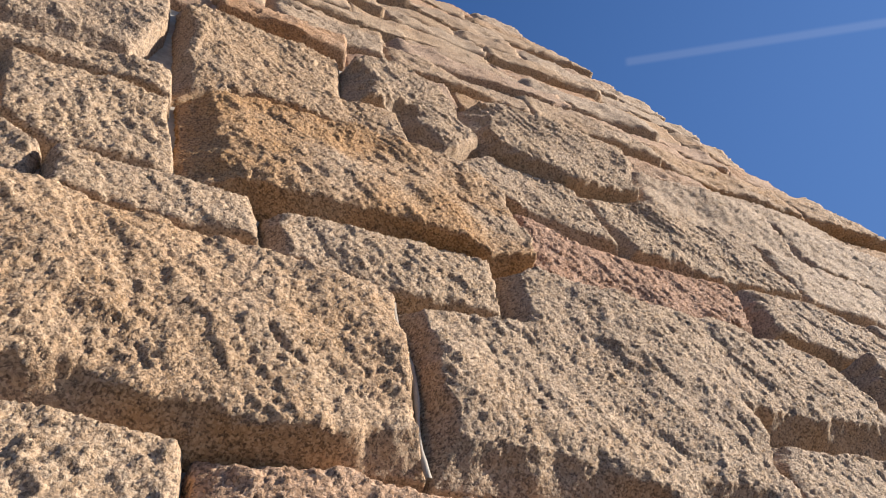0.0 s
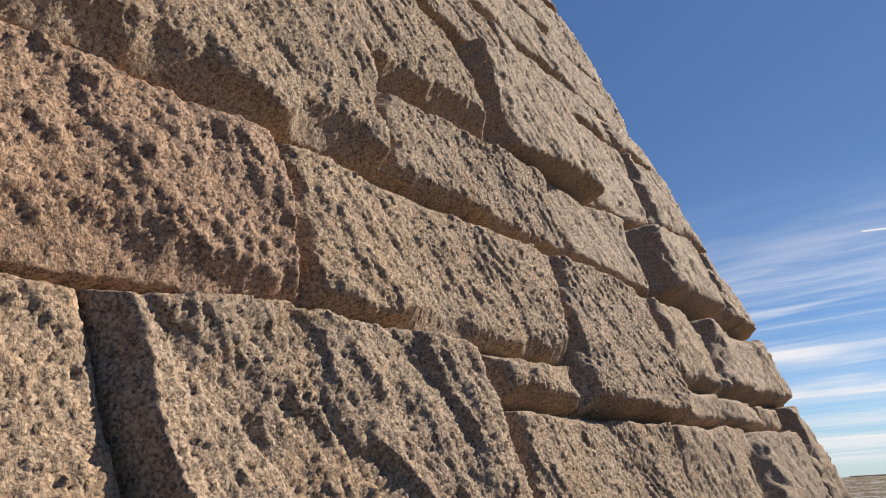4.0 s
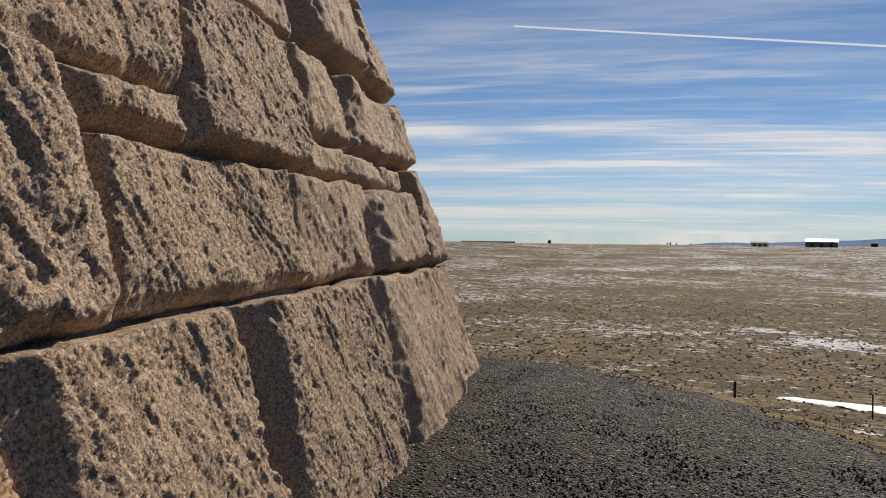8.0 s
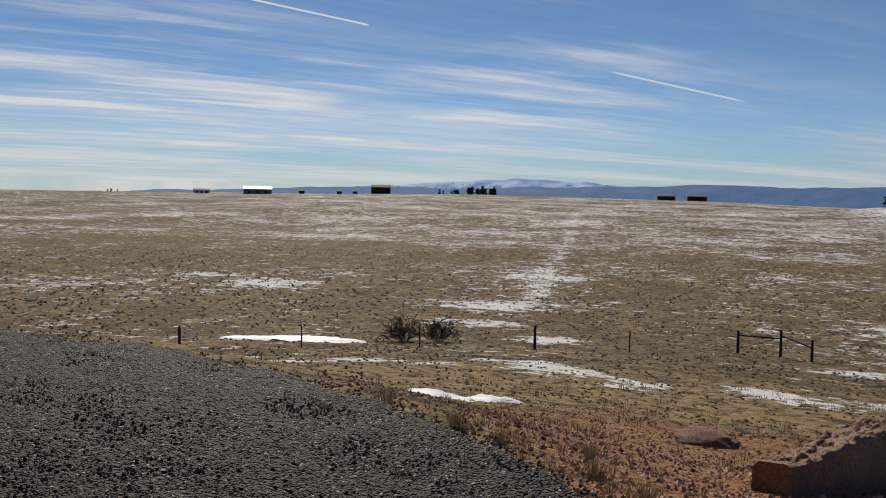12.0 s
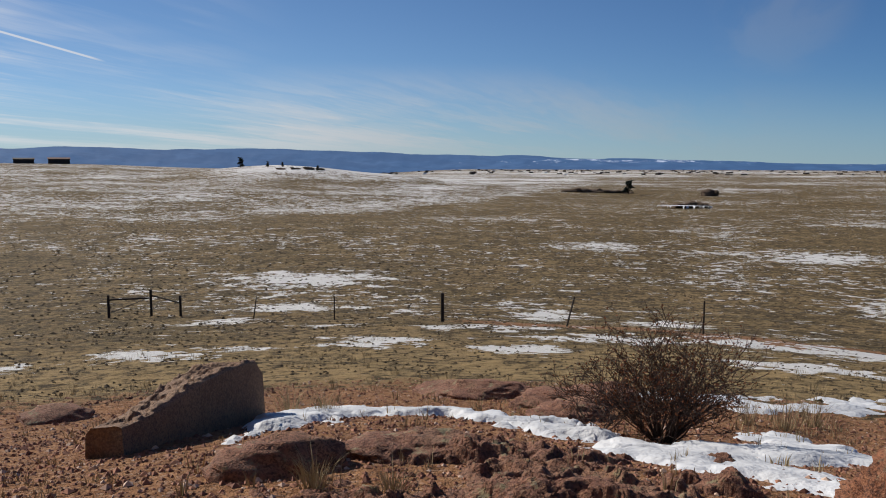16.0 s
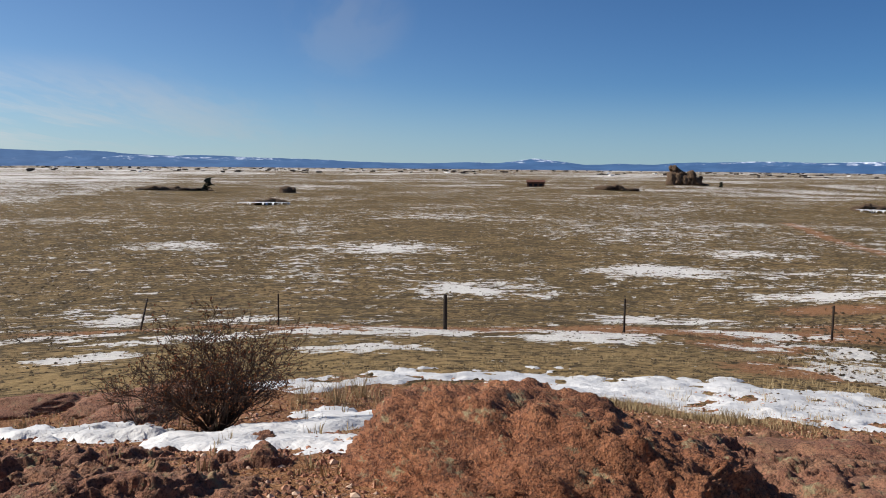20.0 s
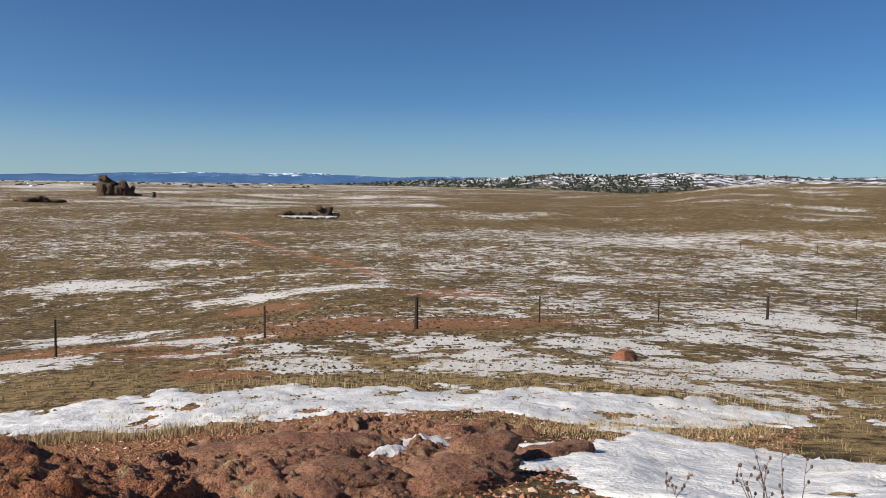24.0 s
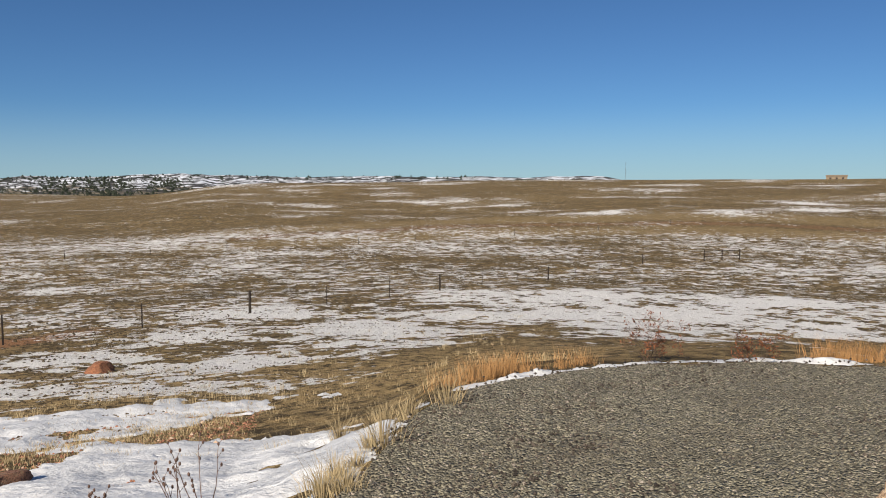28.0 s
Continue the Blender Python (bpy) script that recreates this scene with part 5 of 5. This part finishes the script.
def sage_field(n, heads, reach, seed, size, label):
    x, y = scatter(n, heads, reach, seed, 1.6)
    g = np.random.default_rng(seed)
    r = np.hypot(x, y)
    s = g.uniform(*size, n) * np.clip(0.12 + r / 42, 0, 2.0)
    v0, f0 = octa_v, octa_f
    v = v0[None] * (s[:, None, None] * g.uniform(0.5, 1.4, (n, len(v0), 1)))
    v[..., 2] *= 0.55
    v = v + np.stack([x, y, ground(x, y) + s * 0.2], -1)[:, None]
    f = (np.array(f0)[None] + len(v0) * np.arange(n)[:, None, None]).reshape(-1, 3)
    return tagged(solid("sage_clumps", v.reshape(-1, 3), f, M_SAGE), label, "shrubs", kind="stuff")


sage_field(16000, (-120, 84), (13, 150), 71, (0.03, 0.10), "low dull sage clumps over the prairie")
sage_field(2500, (-112, -60), (11, 45), 72, (0.04, 0.11), "low grey-brown sage clumps in patchy snow")


# ---- shrubs ----
def shrub(x, y, tall, wide, seed, stems, label, leaves=0):
    """A bare many-stemmed shrub: forking stems down to fine twigs, a few dry leaves left."""
    g = random.Random(seed)
    z = ground_at(x, y)
    top = tagged(new("bare_shrub"), label, "shrub")
    top.location = (x, y, z)
    leaf, wood = Heap(), [Heap()]

    def grow(p, d, length, r, depth):
        segs = 3
        for _ in range(segs):
            d = (d + Vector((g.gauss(0, 0.16), g.gauss(0, 0.16), g.gauss(0.02, 0.10)))).normalized()
            q = p + d * length / segs
            wood[0].add(rod(p, q, r, r * 0.8, 5 if depth < 2 else 3))
            p, r = q, r * 0.8
            if depth < 4 and g.random() < 0.85:
                side = Vector((g.gauss(0, 1), g.gauss(0, 1), g.gauss(0.1, 0.6))).normalized()
                grow(p, (d + side * 0.85).normalized(), length * g.uniform(0.45, 0.7), max(0.0016 if tall < 0.4 else 0.003 if tall < 0.9 else 0.014, r * 0.62), depth + 1)
        if leaves and depth >= 2 and g.random() < leaves:
            s = g.uniform(0.008, 0.018)
            a = Vector((g.gauss(0, 1), g.gauss(0, 1), g.gauss(0, 1))).normalized() * s
            b_ = a.cross(Vector((0.3, 0.5, 0.8))).normalized() * s * 0.6
            leaf.add(([p, p + a + b_, p + a * 2, p + a - b_], [(0, 1, 2, 3)]))

    for k in range(stems):
        t, out = g.uniform(0, math.tau), g.uniform(0.15, 1.0)
        d = Vector((math.cos(t) * out * wide / tall, math.sin(t) * out * wide / tall, g.uniform(0.6, 1.1))).normalized()
        grow(Vector((math.cos(t) * 0.08 * wide, math.sin(t) * 0.08 * wide, -0.03)), d, tall * g.uniform(0.62, 0.95), 0.014 * tall, 0)
        solid("stem", wood[0].v, wood[0].f, M_BARK, top)
        wood[0] = Heap()
    if leaf.v:
        solid("dry_foliage", leaf.v, leaf.f, M_LEAF, top, False, "few rust-red dry leaves")
    return top


shrub(2.72, 6.55, 0.66, 0.6, 3, 62, "bare dark-twigged shrub with few dry leaves", 1.0)
shrub(2.2, 6.75, 0.42, 0.5, 9, 8, "small bare shrub beside the larger one", 0.3)
shrub(-26.6, 33.3, 0.95, 1.7, 5, 34, "dark bare shrub on the snowy prairie")
shrub(-25.0, 34.2, 0.92, 1.6, 6, 28, "dark bare shrub on the snowy prairie")
shrub(6.50, -4.90, 0.30, 0.26, 7, 9, "rust-brown dry weed clump by the gravel", 0.9)
shrub(6.12, -5.75, 0.22, 0.20, 8, 7, "rust-brown dry weed clump by the gravel", 0.9)


def weed(x, y, tall, seed, n):
    g = random.Random(seed)
    top = tagged(new("dead_weed"), "dead thistle stalks with dark seed heads in snow", "weed")
    top.location = (x, y, ground_at(x, y))
    for k in range(n):
        t = g.uniform(0, math.tau)
        p, d = Vector((math.cos(t) * 0.10, math.sin(t) * 0.10, -0.02)), Vector((math.cos(t) * 0.25 + g.gauss(0, 0.1), math.sin(t) * 0.25 + g.gauss(0, 0.1), 1)).normalized()
        h, stalk = tall * g.uniform(0.5, 1.0), Heap()
        heads = []
        for j in range(5):
            q = p + d * h / 5
            stalk.add(rod(p, q, 0.004 - j * 0.0005, 0.0036 - j * 0.0005, 4))
            if j > 1:
                s = (d + Vector((g.gauss(0, 0.7), g.gauss(0, 0.7), 0.2))).normalized()
                stalk.add(rod(q, q + s * 0.05, 0.002, 0.0015, 3))
                heads.append(q + s * 0.055)
            p, d = q, (d + Vector((g.gauss(0, 0.08), g.gauss(0, 0.08), 0))).normalized()
        heads.append(p)
        st = solid("stalk", stalk.v, stalk.f, M_STALK, top)
        for c in heads:
            v, f = BALLS[1]
            solid("seed_head", v * np.array((0.008, 0.008, 0.013)) + np.array(c), f, M_STALK, st, True)


weed(4.95, -0.86, 0.48, 4, 9)
weed(5.3, -0.2, 0.2, 5, 3)

# ---- fence ----
fence = tagged(new("wire_fence"), "old wire fence of wooden and steel posts", "fence")
tops = []


def post(x, y, tall, wooden, lean=0.0, seed=0):
    z = ground_at(x, y)
    g = random.Random(seed)
    if wooden:
        v, f = rod((x, y, z - 0.2), (x + lean, y + lean * 0.3, z + tall), 0.075, 0.066, 8)
        ob = solid("wooden_post", v, f, M_WOOD, fence)
    else:
        h = Heap()
        h.add(rod((x, y, z - 0.2), (x + lean, y + lean * 0.3, z + tall), 0.036, 0.032, 4))
        for k in range(5):
            s = 0.25 + 0.2 * k
            h.add(box(x + lean * s, y + lean * 0.3 * s, z + tall * s, 0.055, 0.012, 0.02, g.uniform(0, 3)))
        ob = solid("steel_post", h.v, h.f, M_STEEL, fence)
    tops.append((x, y, z, tall))
    return ob


LINE = [(-4.54, 40.66, 0), (-0.47, 36.7, 0), (3.96, 32.39, 1), (8.02, 28.45, 0), (11.66, 24.9, 0), (15.76, 20.92, 1), (19.9, 16.89, 0), (24.41, 12.51, 0), (28.51, 8.51, 1), (32.57, 4.57, 0),
        (37.31, -0.05, 0), (42.61, -5.2, 1), (46.5, -10.0, 0), (50.4, -14.9, 0), (54.2, -19.7, 1), (57.9, -24.5, 0), (61.6, -29.2, 0), (65.3, -34.0, 1), (68.9, -38.8, 0), (72.5, -43.5, 0), (76, -48.3, 0), (79.3, -53.2, 1), (81.2, -58.5, 0)]
fence_run = [(-10.18, 43.9, 1.4)]
post(-10.18, 43.9, 1.4, True)
for k, (x, y, w) in enumerate(LINE):
    post(x, y, 1.18 if w else 1.1, bool(w), 0.35 if k == 3 else 0.18 if k == 0 else 0.0, k)
    fence_run.append((x, y, 1.1))
west = [(-10.18, 43.9, 1.4)]
for k, (x, y, w) in enumerate(((-12.2, 43.4, 1), (-16.1, 38.3, 0), (-19.69, 34.98, 1), (-23.88, 31.05, 0), (-28.01, 27.18, 0), (-32.12, 23.32, 1), (-36.48, 19.24, 0), (-41.5, 14.6, 0), (-46.5, 10.0, 1))):
    post(x, y, 1.2 if w else 1.08, bool(w), 0.0, 40 + k)
    west.append((x, y, 1.1))
post(-8.5, 43.0, 1.1, True)


def between(a, b_, ha, hb, r, name, mat):
    za, zb = ground_at(*a), ground_at(*b_)
    v, f = rod((*a, za + ha), (*b_, zb + hb), r, r, 6)
    return solid(name, v, f, mat, fence)


between((-10.18, 43.9), (-12.2, 43.4), 0.95, 0.95, 0.045, "brace_rail", M_WOOD)
between((-10.18, 43.9), (-12.2, 43.4), 1.0, 0.25, 0.02, "brace_wire", M_WIRE)
between((-10.18, 43.9), (-8.5, 43.0), 1.1, 0.7, 0.045, "brace_rail", M_WOOD)
for run in (fence_run, west):
    for (xa, ya, ta), (xb, yb, tb) in zip(run, run[1:]):
        for h in (0.35, 0.7, 1.02):
            between((xa, ya), (xb, yb), h, h, 0.003, "wire", M_WIRE)
# a wooden gate frame where the fence turns
gate = tagged(new("brace_gate"), "weathered timber corner brace of the fence", "gate")
GX, GY = 82.6, -64.2
gz = ground_at(GX, GY)
for k, (dx, dy) in enumerate(((0, 0), (-0.2, -2.5), (-0.4, -5.0))):
    v, f = rod((GX + dx, GY + dy, gz - 0.2), (GX + dx, GY + dy, gz + 1.35), 0.08, 0.07, 7)
    solid("post", v, f, M_WOOD, gate)
    if k:
        for h in (0.55, 1.2):
            v, f = rod((GX + dx + 0.2, GY + dy + 2.5, gz + h), (GX + dx, GY + dy, gz + h), 0.05, 0.05, 6)
            solid("rail", v, f, M_WOOD, gate)
far_fence = tagged(new("far_fence"), "far line of thin fence posts across prairie", "fence")
for k in range(16):
    x, y = 118 + 5.0 * k * 0.6, 22 - k * 11.0
    z = ground_at(x, y)
    v, f = rod((x, y, z - 0.2), (x, y, z + 1.25), 0.06, 0.05, 5)
    solid("post", v, f, M_WOOD, far_fence)

# ---- far things ----
def place(head, dist):
    return -math.sin(radians(head)) * dist, math.cos(radians(head)) * dist


def building(name, head, dist, wide, deep, wall_h, roof_h, wall_mat, roof_mat, label, turn=None, base=0.0, category="building"):
    x, y = place(head, dist)
    z = ground_at(x, y) + base
    ob = tagged(new(name), label, category)
    ob.matrix_world = pose(x, y, z, 0, 0, head if turn is None else turn)
    v, f = box(0, 0, -1.0, wide, deep, wall_h + 1.0)
    solid("wall", v, f, wall_mat, ob)
    w, d, o = wide / 2 + 0.4, deep / 2 + 0.5, 0.0
    v = [(-w, -d, wall_h), (w, -d, wall_h), (w, 0, wall_h + roof_h), (-w, 0, wall_h + roof_h), (-w, d, wall_h), (w, d, wall_h)]
    v += [(p[0], p[1], p[2] + 0.25) for p in v]
    f = [(6, 7, 8, 9), (9, 8, 11, 10), (1, 0, 3, 2), (2, 3, 4, 5), (0, 1, 7, 6), (5, 4, 10, 11), (0, 6, 9, 3), (3, 9, 10, 4), (1, 2, 8, 7), (2, 5, 11, 8)]
    solid("roof", v, f, roof_mat, ob)
    for k in (-0.3, 0.0, 0.3):
        v, f = box(k * wide, -deep / 2 - 0.03, 0.0, 1.6, 0.1, min(2.2, wall_h * 0.75))
        solid("door", v, f, M_DARKWALL, ob)
    return ob


building("barn", 48.6, 640, 21, 12, 3.4, 2.2, M_BARNWALL, M_BARNROOF, "long tan barn with snow-white metal roof", 48.6)
building("dark_house", 40.1, 660, 15.5, 9, 5.0, 2.0, M_DARKWALL, M_DARKWALL, "dark two-storey house on the ridge", 40.1)
building("shed", 45.6, 660, 4.5, 4, 2.2, 0.8, M_DARKWALL, M_DARKWALL, "small dark shed on the ridge")
building("shed", 43.0, 660, 4.0, 4, 1.8, 0.8, M_DARKWALL, M_DARKWALL, "small dark shed on the ridge")
building("shed", 41.9, 660, 3.0, 3, 1.8, 0.7, M_DARKWALL, M_DARKWALL, "small dark shed on the ridge")
building("pale_shed", 52.3, 640, 12, 6, 2.4, 1.0, M_BARNROOF, M_BARNWALL, "low pale outbuilding on the ridge")
building("low_house", 20.3, 640, 13, 8, 2.2, 1.0, M_DARKWALL, M_DARKWALL, "low dark ranch building beyond the slope", base=0.6)
building("low_house", 18.3, 640, 14, 8, 2.6, 1.1, M_DARKWALL, M_REDSHED, "low dark ranch building beyond the slope", base=0.6)
building("long_house", 70.5, 690, 45, 9, 1.2, 0.5, M_DARKWALL, M_DARKWALL, "long low dark building on the skyline", base=-0.6)
building("red_shed", -42.6, 400, 8.5, 5, 2.2, 1.0, M_REDSHED, M_REDSHED, "low red-brown shed on the prairie")
building("far_house", -135.6, 760, 16, 9, 2.8, 1.2, M_BARNWALL, M_BARNWALL, "tan house on the far ridge")
mast = tagged(new("radio_mast"), "thin lattice radio mast on the far ridge", "mast")
mx, my = place(-122.4, 900)
mz = ground_at(mx, my)
for k, (dx, dy) in enumerate(((0.4, 0), (-0.2, 0.35), (-0.2, -0.35))):
    v, f = rod((mx + dx, my + dy, mz - 1), (mx + dx * 0.5, my + dy * 0.5, mz + 23), 0.09, 0.06, 4)
    solid("leg", v, f, M_WIRE, mast)
for k in range(12):
    v, f = rod((mx + 0.35, my, mz + 2 * k), (mx - 0.2, my + 0.3, mz + 2 * k + 1.8), 0.05, 0.05, 3)
    solid("strut", v, f, M_WIRE, mast)


def conifer(x, y, tall, seed):
    g = random.Random(seed)
    top = tagged(new("pine_tree"), "small dark pine in a far grove", "tree", "far pines")
    top.location = (x, y, ground_at(x, y))
    v, f = rod((0, 0, -0.3), (0, 0, tall * 0.9), tall * 0.03, tall * 0.008, 5)
    solid("trunk", v, f, M_BARK, top)
    h = Heap()
    for k in range(60):
        t, z = g.uniform(0, math.tau), g.uniform(0.15, 1.0)
        rad = (1.05 - z) * 0.26 * tall * g.uniform(0.4, 1.1)
        c = Vector((math.cos(t) * rad, math.sin(t) * rad, z * tall))
        s = tall * 0.12 * g.uniform(0.6, 1.3)
        h.add(([c + Vector((g.gauss(0, s), g.gauss(0, s), g.gauss(0, s * 0.6))) for _ in range(4)], [(0, 1, 2), (0, 2, 3), (0, 3, 1), (1, 3, 2)]))
    solid("crown", h.v, h.f, M_CONIFER, top)


g = random.Random(8)
for k in range(20):
    conifer(*place(g.uniform(31.9, 33.9), 690 + g.uniform(-8, 12)), g.uniform(4.5, 7.0), k)
for k in range(7):
    conifer(*place(g.uniform(34.2, 36.0), 700 + g.uniform(-5, 12)), g.uniform(3.0, 5.0), 40 + k)
for k in range(5):
    conifer(*place(g.uniform(65.9, 66.7), 690), g.uniform(2.4, 3.8), 60 + k)
for k in range(4):
    conifer(*place(g.uniform(56.5, 58.6), 690), g.uniform(1.6, 2.6), 70 + k)
for k, (hd, d, t) in enumerate(((7.0, 420, 5.0), (5.2, 400, 3), (4.2, 400, 2.5), (1.8, 380, 2.5), (-19.9, 330, 5.5), (-55.0, 420, 3))):
    conifer(*place(hd, d), t, 80 + k)


def crag(head, dist, pieces, label, seed, mat=None):
    """A stack of weathered rock, each piece a mesh of its own."""
    g = random.Random(seed)
    top = tagged(new("rock_stack"), label, "rock formation")
    x, y = place(head, dist)
    top.location = (x, y, ground_at(x, y))
    ca, sa = math.cos(radians(head)), math.sin(radians(head))
    more = []
    for along, back, w, h, z in pieces:
        more.append((along, back, w, h, z))
        for _ in range(4):
            s = g.uniform(0.28, 0.5)
            up = g.uniform(-0.2, 0.9)
            more.append((along + g.uniform(-0.9, 0.9) * w, back - g.uniform(0.1, 0.7) * w, w * s, h * s * g.uniform(0.8, 1.4), z + up * h))
    for k, (along, back, w, h, z) in enumerate(more):
        ob = new("rock", boulder_mesh("rock", (w, w * 0.7, h), seed * 40 + k, mat or M_DARKROCK, 3, 0.30, 0.0, 0.8, 0.8))
        ob.parent = top
        ob.matrix_basis = pose(ca * along - sa * back, sa * along + ca * back, z, 0, 0, head + g.uniform(-30, 30))


crag(-52.6, 445, ((-5.2, 0, 4.2, 5.0, 2.2), (-4.2, 1, 3.2, 3.2, 6.6), (1.5, 0, 4.0, 4.4, 2.0), (5.6, 0, 3.4, 3.4, 1.6), (3.6, 1, 3.0, 2.4, 4.6), (-1.4, 1, 3.4, 4.2, 3.6), (9.5, 2, 3.0, 1.0, 0.2)), "tall weathered rock tower on the plain", 3)
crag(-47.8, 360, ((-3, 0, 4.5, 1.5, 0.3), (2, 1, 3.5, 1.8, 0.4), (7, 1, 5, 1.0, 0.2)), "low brown rock pile on the plain", 4)
crag(-65.5, 236, ((-9, 0, 2.2, 1.0, 0.3), (-6, 1, 2.4, 1.2, 0.4), (-2.5, 1.5, 1.8, 0.9, 0.5), (0.5, 1.5, 1.6, 1.1, 0.4), (3.6, 0.5, 2.0, 2.2, 1.1), (6.0, 1, 2.0, 0.9, 0.3)), "broken brown rocks with a snowdrift below", 5)
crag(-24.0, 205, ((-2.2, 0, 2.4, 0.8, 0.2), (0.8, 0.6, 2.0, 1.1, 0.4), (3.0, 1.0, 1.4, 0.8, 0.3)), "small dark rocks with snow in their lee", 6)
crag(-25.2, 330, ((0, 0, 3.2, 2.2, 0.6),), "dark pointed rock on the plain", 7)
crag(-18.2, 335, ((-8, 0, 4, 1.3, 0.2), (-2, 1, 4.5, 1.3, 0.0), (4, 1, 3.5, 1.0, -0.1), (9, 2, 3, 0.8, -0.2), (-14, 0, 3, 0.9, 0.3)), "dark rock rib along a low rise", 8)
crag(2.5, 385, ((-5, 0, 2.6, 0.8, 0.1), (1, 0, 2.4, 0.9, 0.1), (6, 1, 2.0, 0.7, 0.0), (-12, 1, 2.5, 0.6, 0.1)), "dark brush and rock on the snowy slope", 9)
for hd, d, r0 in ((-65.2, 230, 5.5), (-23.6, 201, 3.4)):
    x, y = place(hd, d)
    ca, sa = math.cos(radians(hd)), math.sin(radians(hd))
    snow_sheet([(x - ca * r0, y - sa * r0, 2.2), (x, y, 3.4), (x + ca * r0, y + sa * r0, 2.2)], 20 + int(d), "snowdrift lying against brown rocks", 0.9, 0.3, 1.8, 0.5)


def range_of(name, heads, tops, dist, depth, foot, mat, snow_line, seed, label, rows=14, ragged=0.12):
    """A line of far hills: a relief that climbs away from the eye to a skyline."""
    a = np.arange(heads[0], heads[1], 0.12)
    crest = np.interp(a, [p[0] for p in tops], [p[1] for p in tops]) + ragged * fbm(a * 0.4, 0.0, octaves=4, seed=seed)
    t = np.linspace(0, 1, rows)
    A_, T_ = np.meshgrid(np.radians(a), t, indexing="ij")
    R_ = dist + depth * T_
    rug = fbm(A_ * 45, T_ * 3, octaves=4, seed=seed + 3)
    E_ = foot + (crest[:, None] - foot) * np.clip(T_ ** 0.8 + rug * 0.05 * T_ * (1 - T_) * 4, 0, 1.0)
    x, y, z = -np.sin(A_) * R_, np.cos(A_) * R_, 1.6 + np.tan(np.radians(E_)) * R_
    v = np.stack([x.ravel(), y.ravel(), z.ravel()], -1)
    ob = solid(name, v, grid_faces(*x.shape)[:, ::-1], mat, None, True)
    floats(ob, "snow", (snow_line + 1.4 * (E_ - foot) / max(0.2, float(crest.max()) - foot)).ravel())
    return tagged(ob, label, "mountains", kind="structure")


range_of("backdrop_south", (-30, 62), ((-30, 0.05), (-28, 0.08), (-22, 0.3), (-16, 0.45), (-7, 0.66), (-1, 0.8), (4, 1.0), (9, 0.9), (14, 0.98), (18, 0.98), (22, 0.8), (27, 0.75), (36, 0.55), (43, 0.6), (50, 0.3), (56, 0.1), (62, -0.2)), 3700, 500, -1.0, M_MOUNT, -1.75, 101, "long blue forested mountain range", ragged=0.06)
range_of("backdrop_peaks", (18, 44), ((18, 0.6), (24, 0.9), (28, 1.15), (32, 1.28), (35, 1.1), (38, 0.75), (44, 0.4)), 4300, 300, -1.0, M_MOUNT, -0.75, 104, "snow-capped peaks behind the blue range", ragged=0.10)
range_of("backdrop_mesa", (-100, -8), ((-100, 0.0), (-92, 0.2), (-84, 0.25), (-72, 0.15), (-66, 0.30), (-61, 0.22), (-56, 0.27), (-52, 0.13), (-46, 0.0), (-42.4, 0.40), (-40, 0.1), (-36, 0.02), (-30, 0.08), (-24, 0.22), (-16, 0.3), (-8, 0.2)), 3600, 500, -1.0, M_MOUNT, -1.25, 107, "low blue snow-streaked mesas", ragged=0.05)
HILL_TOPS = ((-122, 0.30), (-120, 0.45), (-108, 0.5), (-101, 0.46), (-96, 0.55), (-91, 0.64), (-87, 0.5), (-82.3, 0.5), (-78, 0.12), (-74, 0.0), (-70, -0.25), (-66, -0.5), (-62, -0.75))
range_of("tree_hills", (-122, -62), HILL_TOPS, 1250, 700, -1.15, M_HILL, -0.62, 111, "snowy hills dotted with dark trees", ragged=0.07)

# ---- trees over the hills, and the small town on the plain ----
h = Heap()
g = random.Random(77)
for _ in range(4200):
    hd, t = g.uniform(-112, -63), g.random() ** 1.3
    d = 1250 + 700 * t
    e = -1.15 + (float(np.interp(hd, [p[0] for p in HILL_TOPS], [p[1] for p in HILL_TOPS])) + 1.15) * t ** 0.8
    if hd < -93 and (e < 0.25 or g.random() < 0.6):
        continue
    x, y = place(hd, d)
    z = 1.6 + math.tan(radians(e)) * d
    s, t = g.uniform(2.0, 4.5), g.uniform(2.5, 6.0)
    h.add(([(x - s, y, z), (x + s, y, z), (x, y - s, z), (x, y + s, z), (x + g.gauss(0, 0.7), y, z + t)], [(0, 2, 4), (2, 1, 4), (1, 3, 4), (3, 0, 4)]))
tagged(solid("far_woods", h.v, h.f, M_CONIFER), "dark scattered trees on far snowy hills", "trees", kind="stuff")
hw, hd_ = Heap(), Heap()
for _ in range(420):
    hd, d = g.uniform(-66, 12), g.uniform(900, 2200)
    x, y = place(hd, d)
    b_ = box(x, y, ground_at(x, y) - 0.5, g.uniform(2, 7), g.uniform(2, 6), g.uniform(1.0, 2.6), g.uniform(0, 3))
    (hw if g.random() < 0.05 else hd_).add(b_)
tagged(solid("far_town", hd_.v, hd_.f, M_DARKWALL), "dark specks of a small far town", "houses", kind="stuff")
tagged(solid("far_town", hw.v, hw.f, M_BARNROOF), "pale specks of a small far town", "houses", kind="stuff")
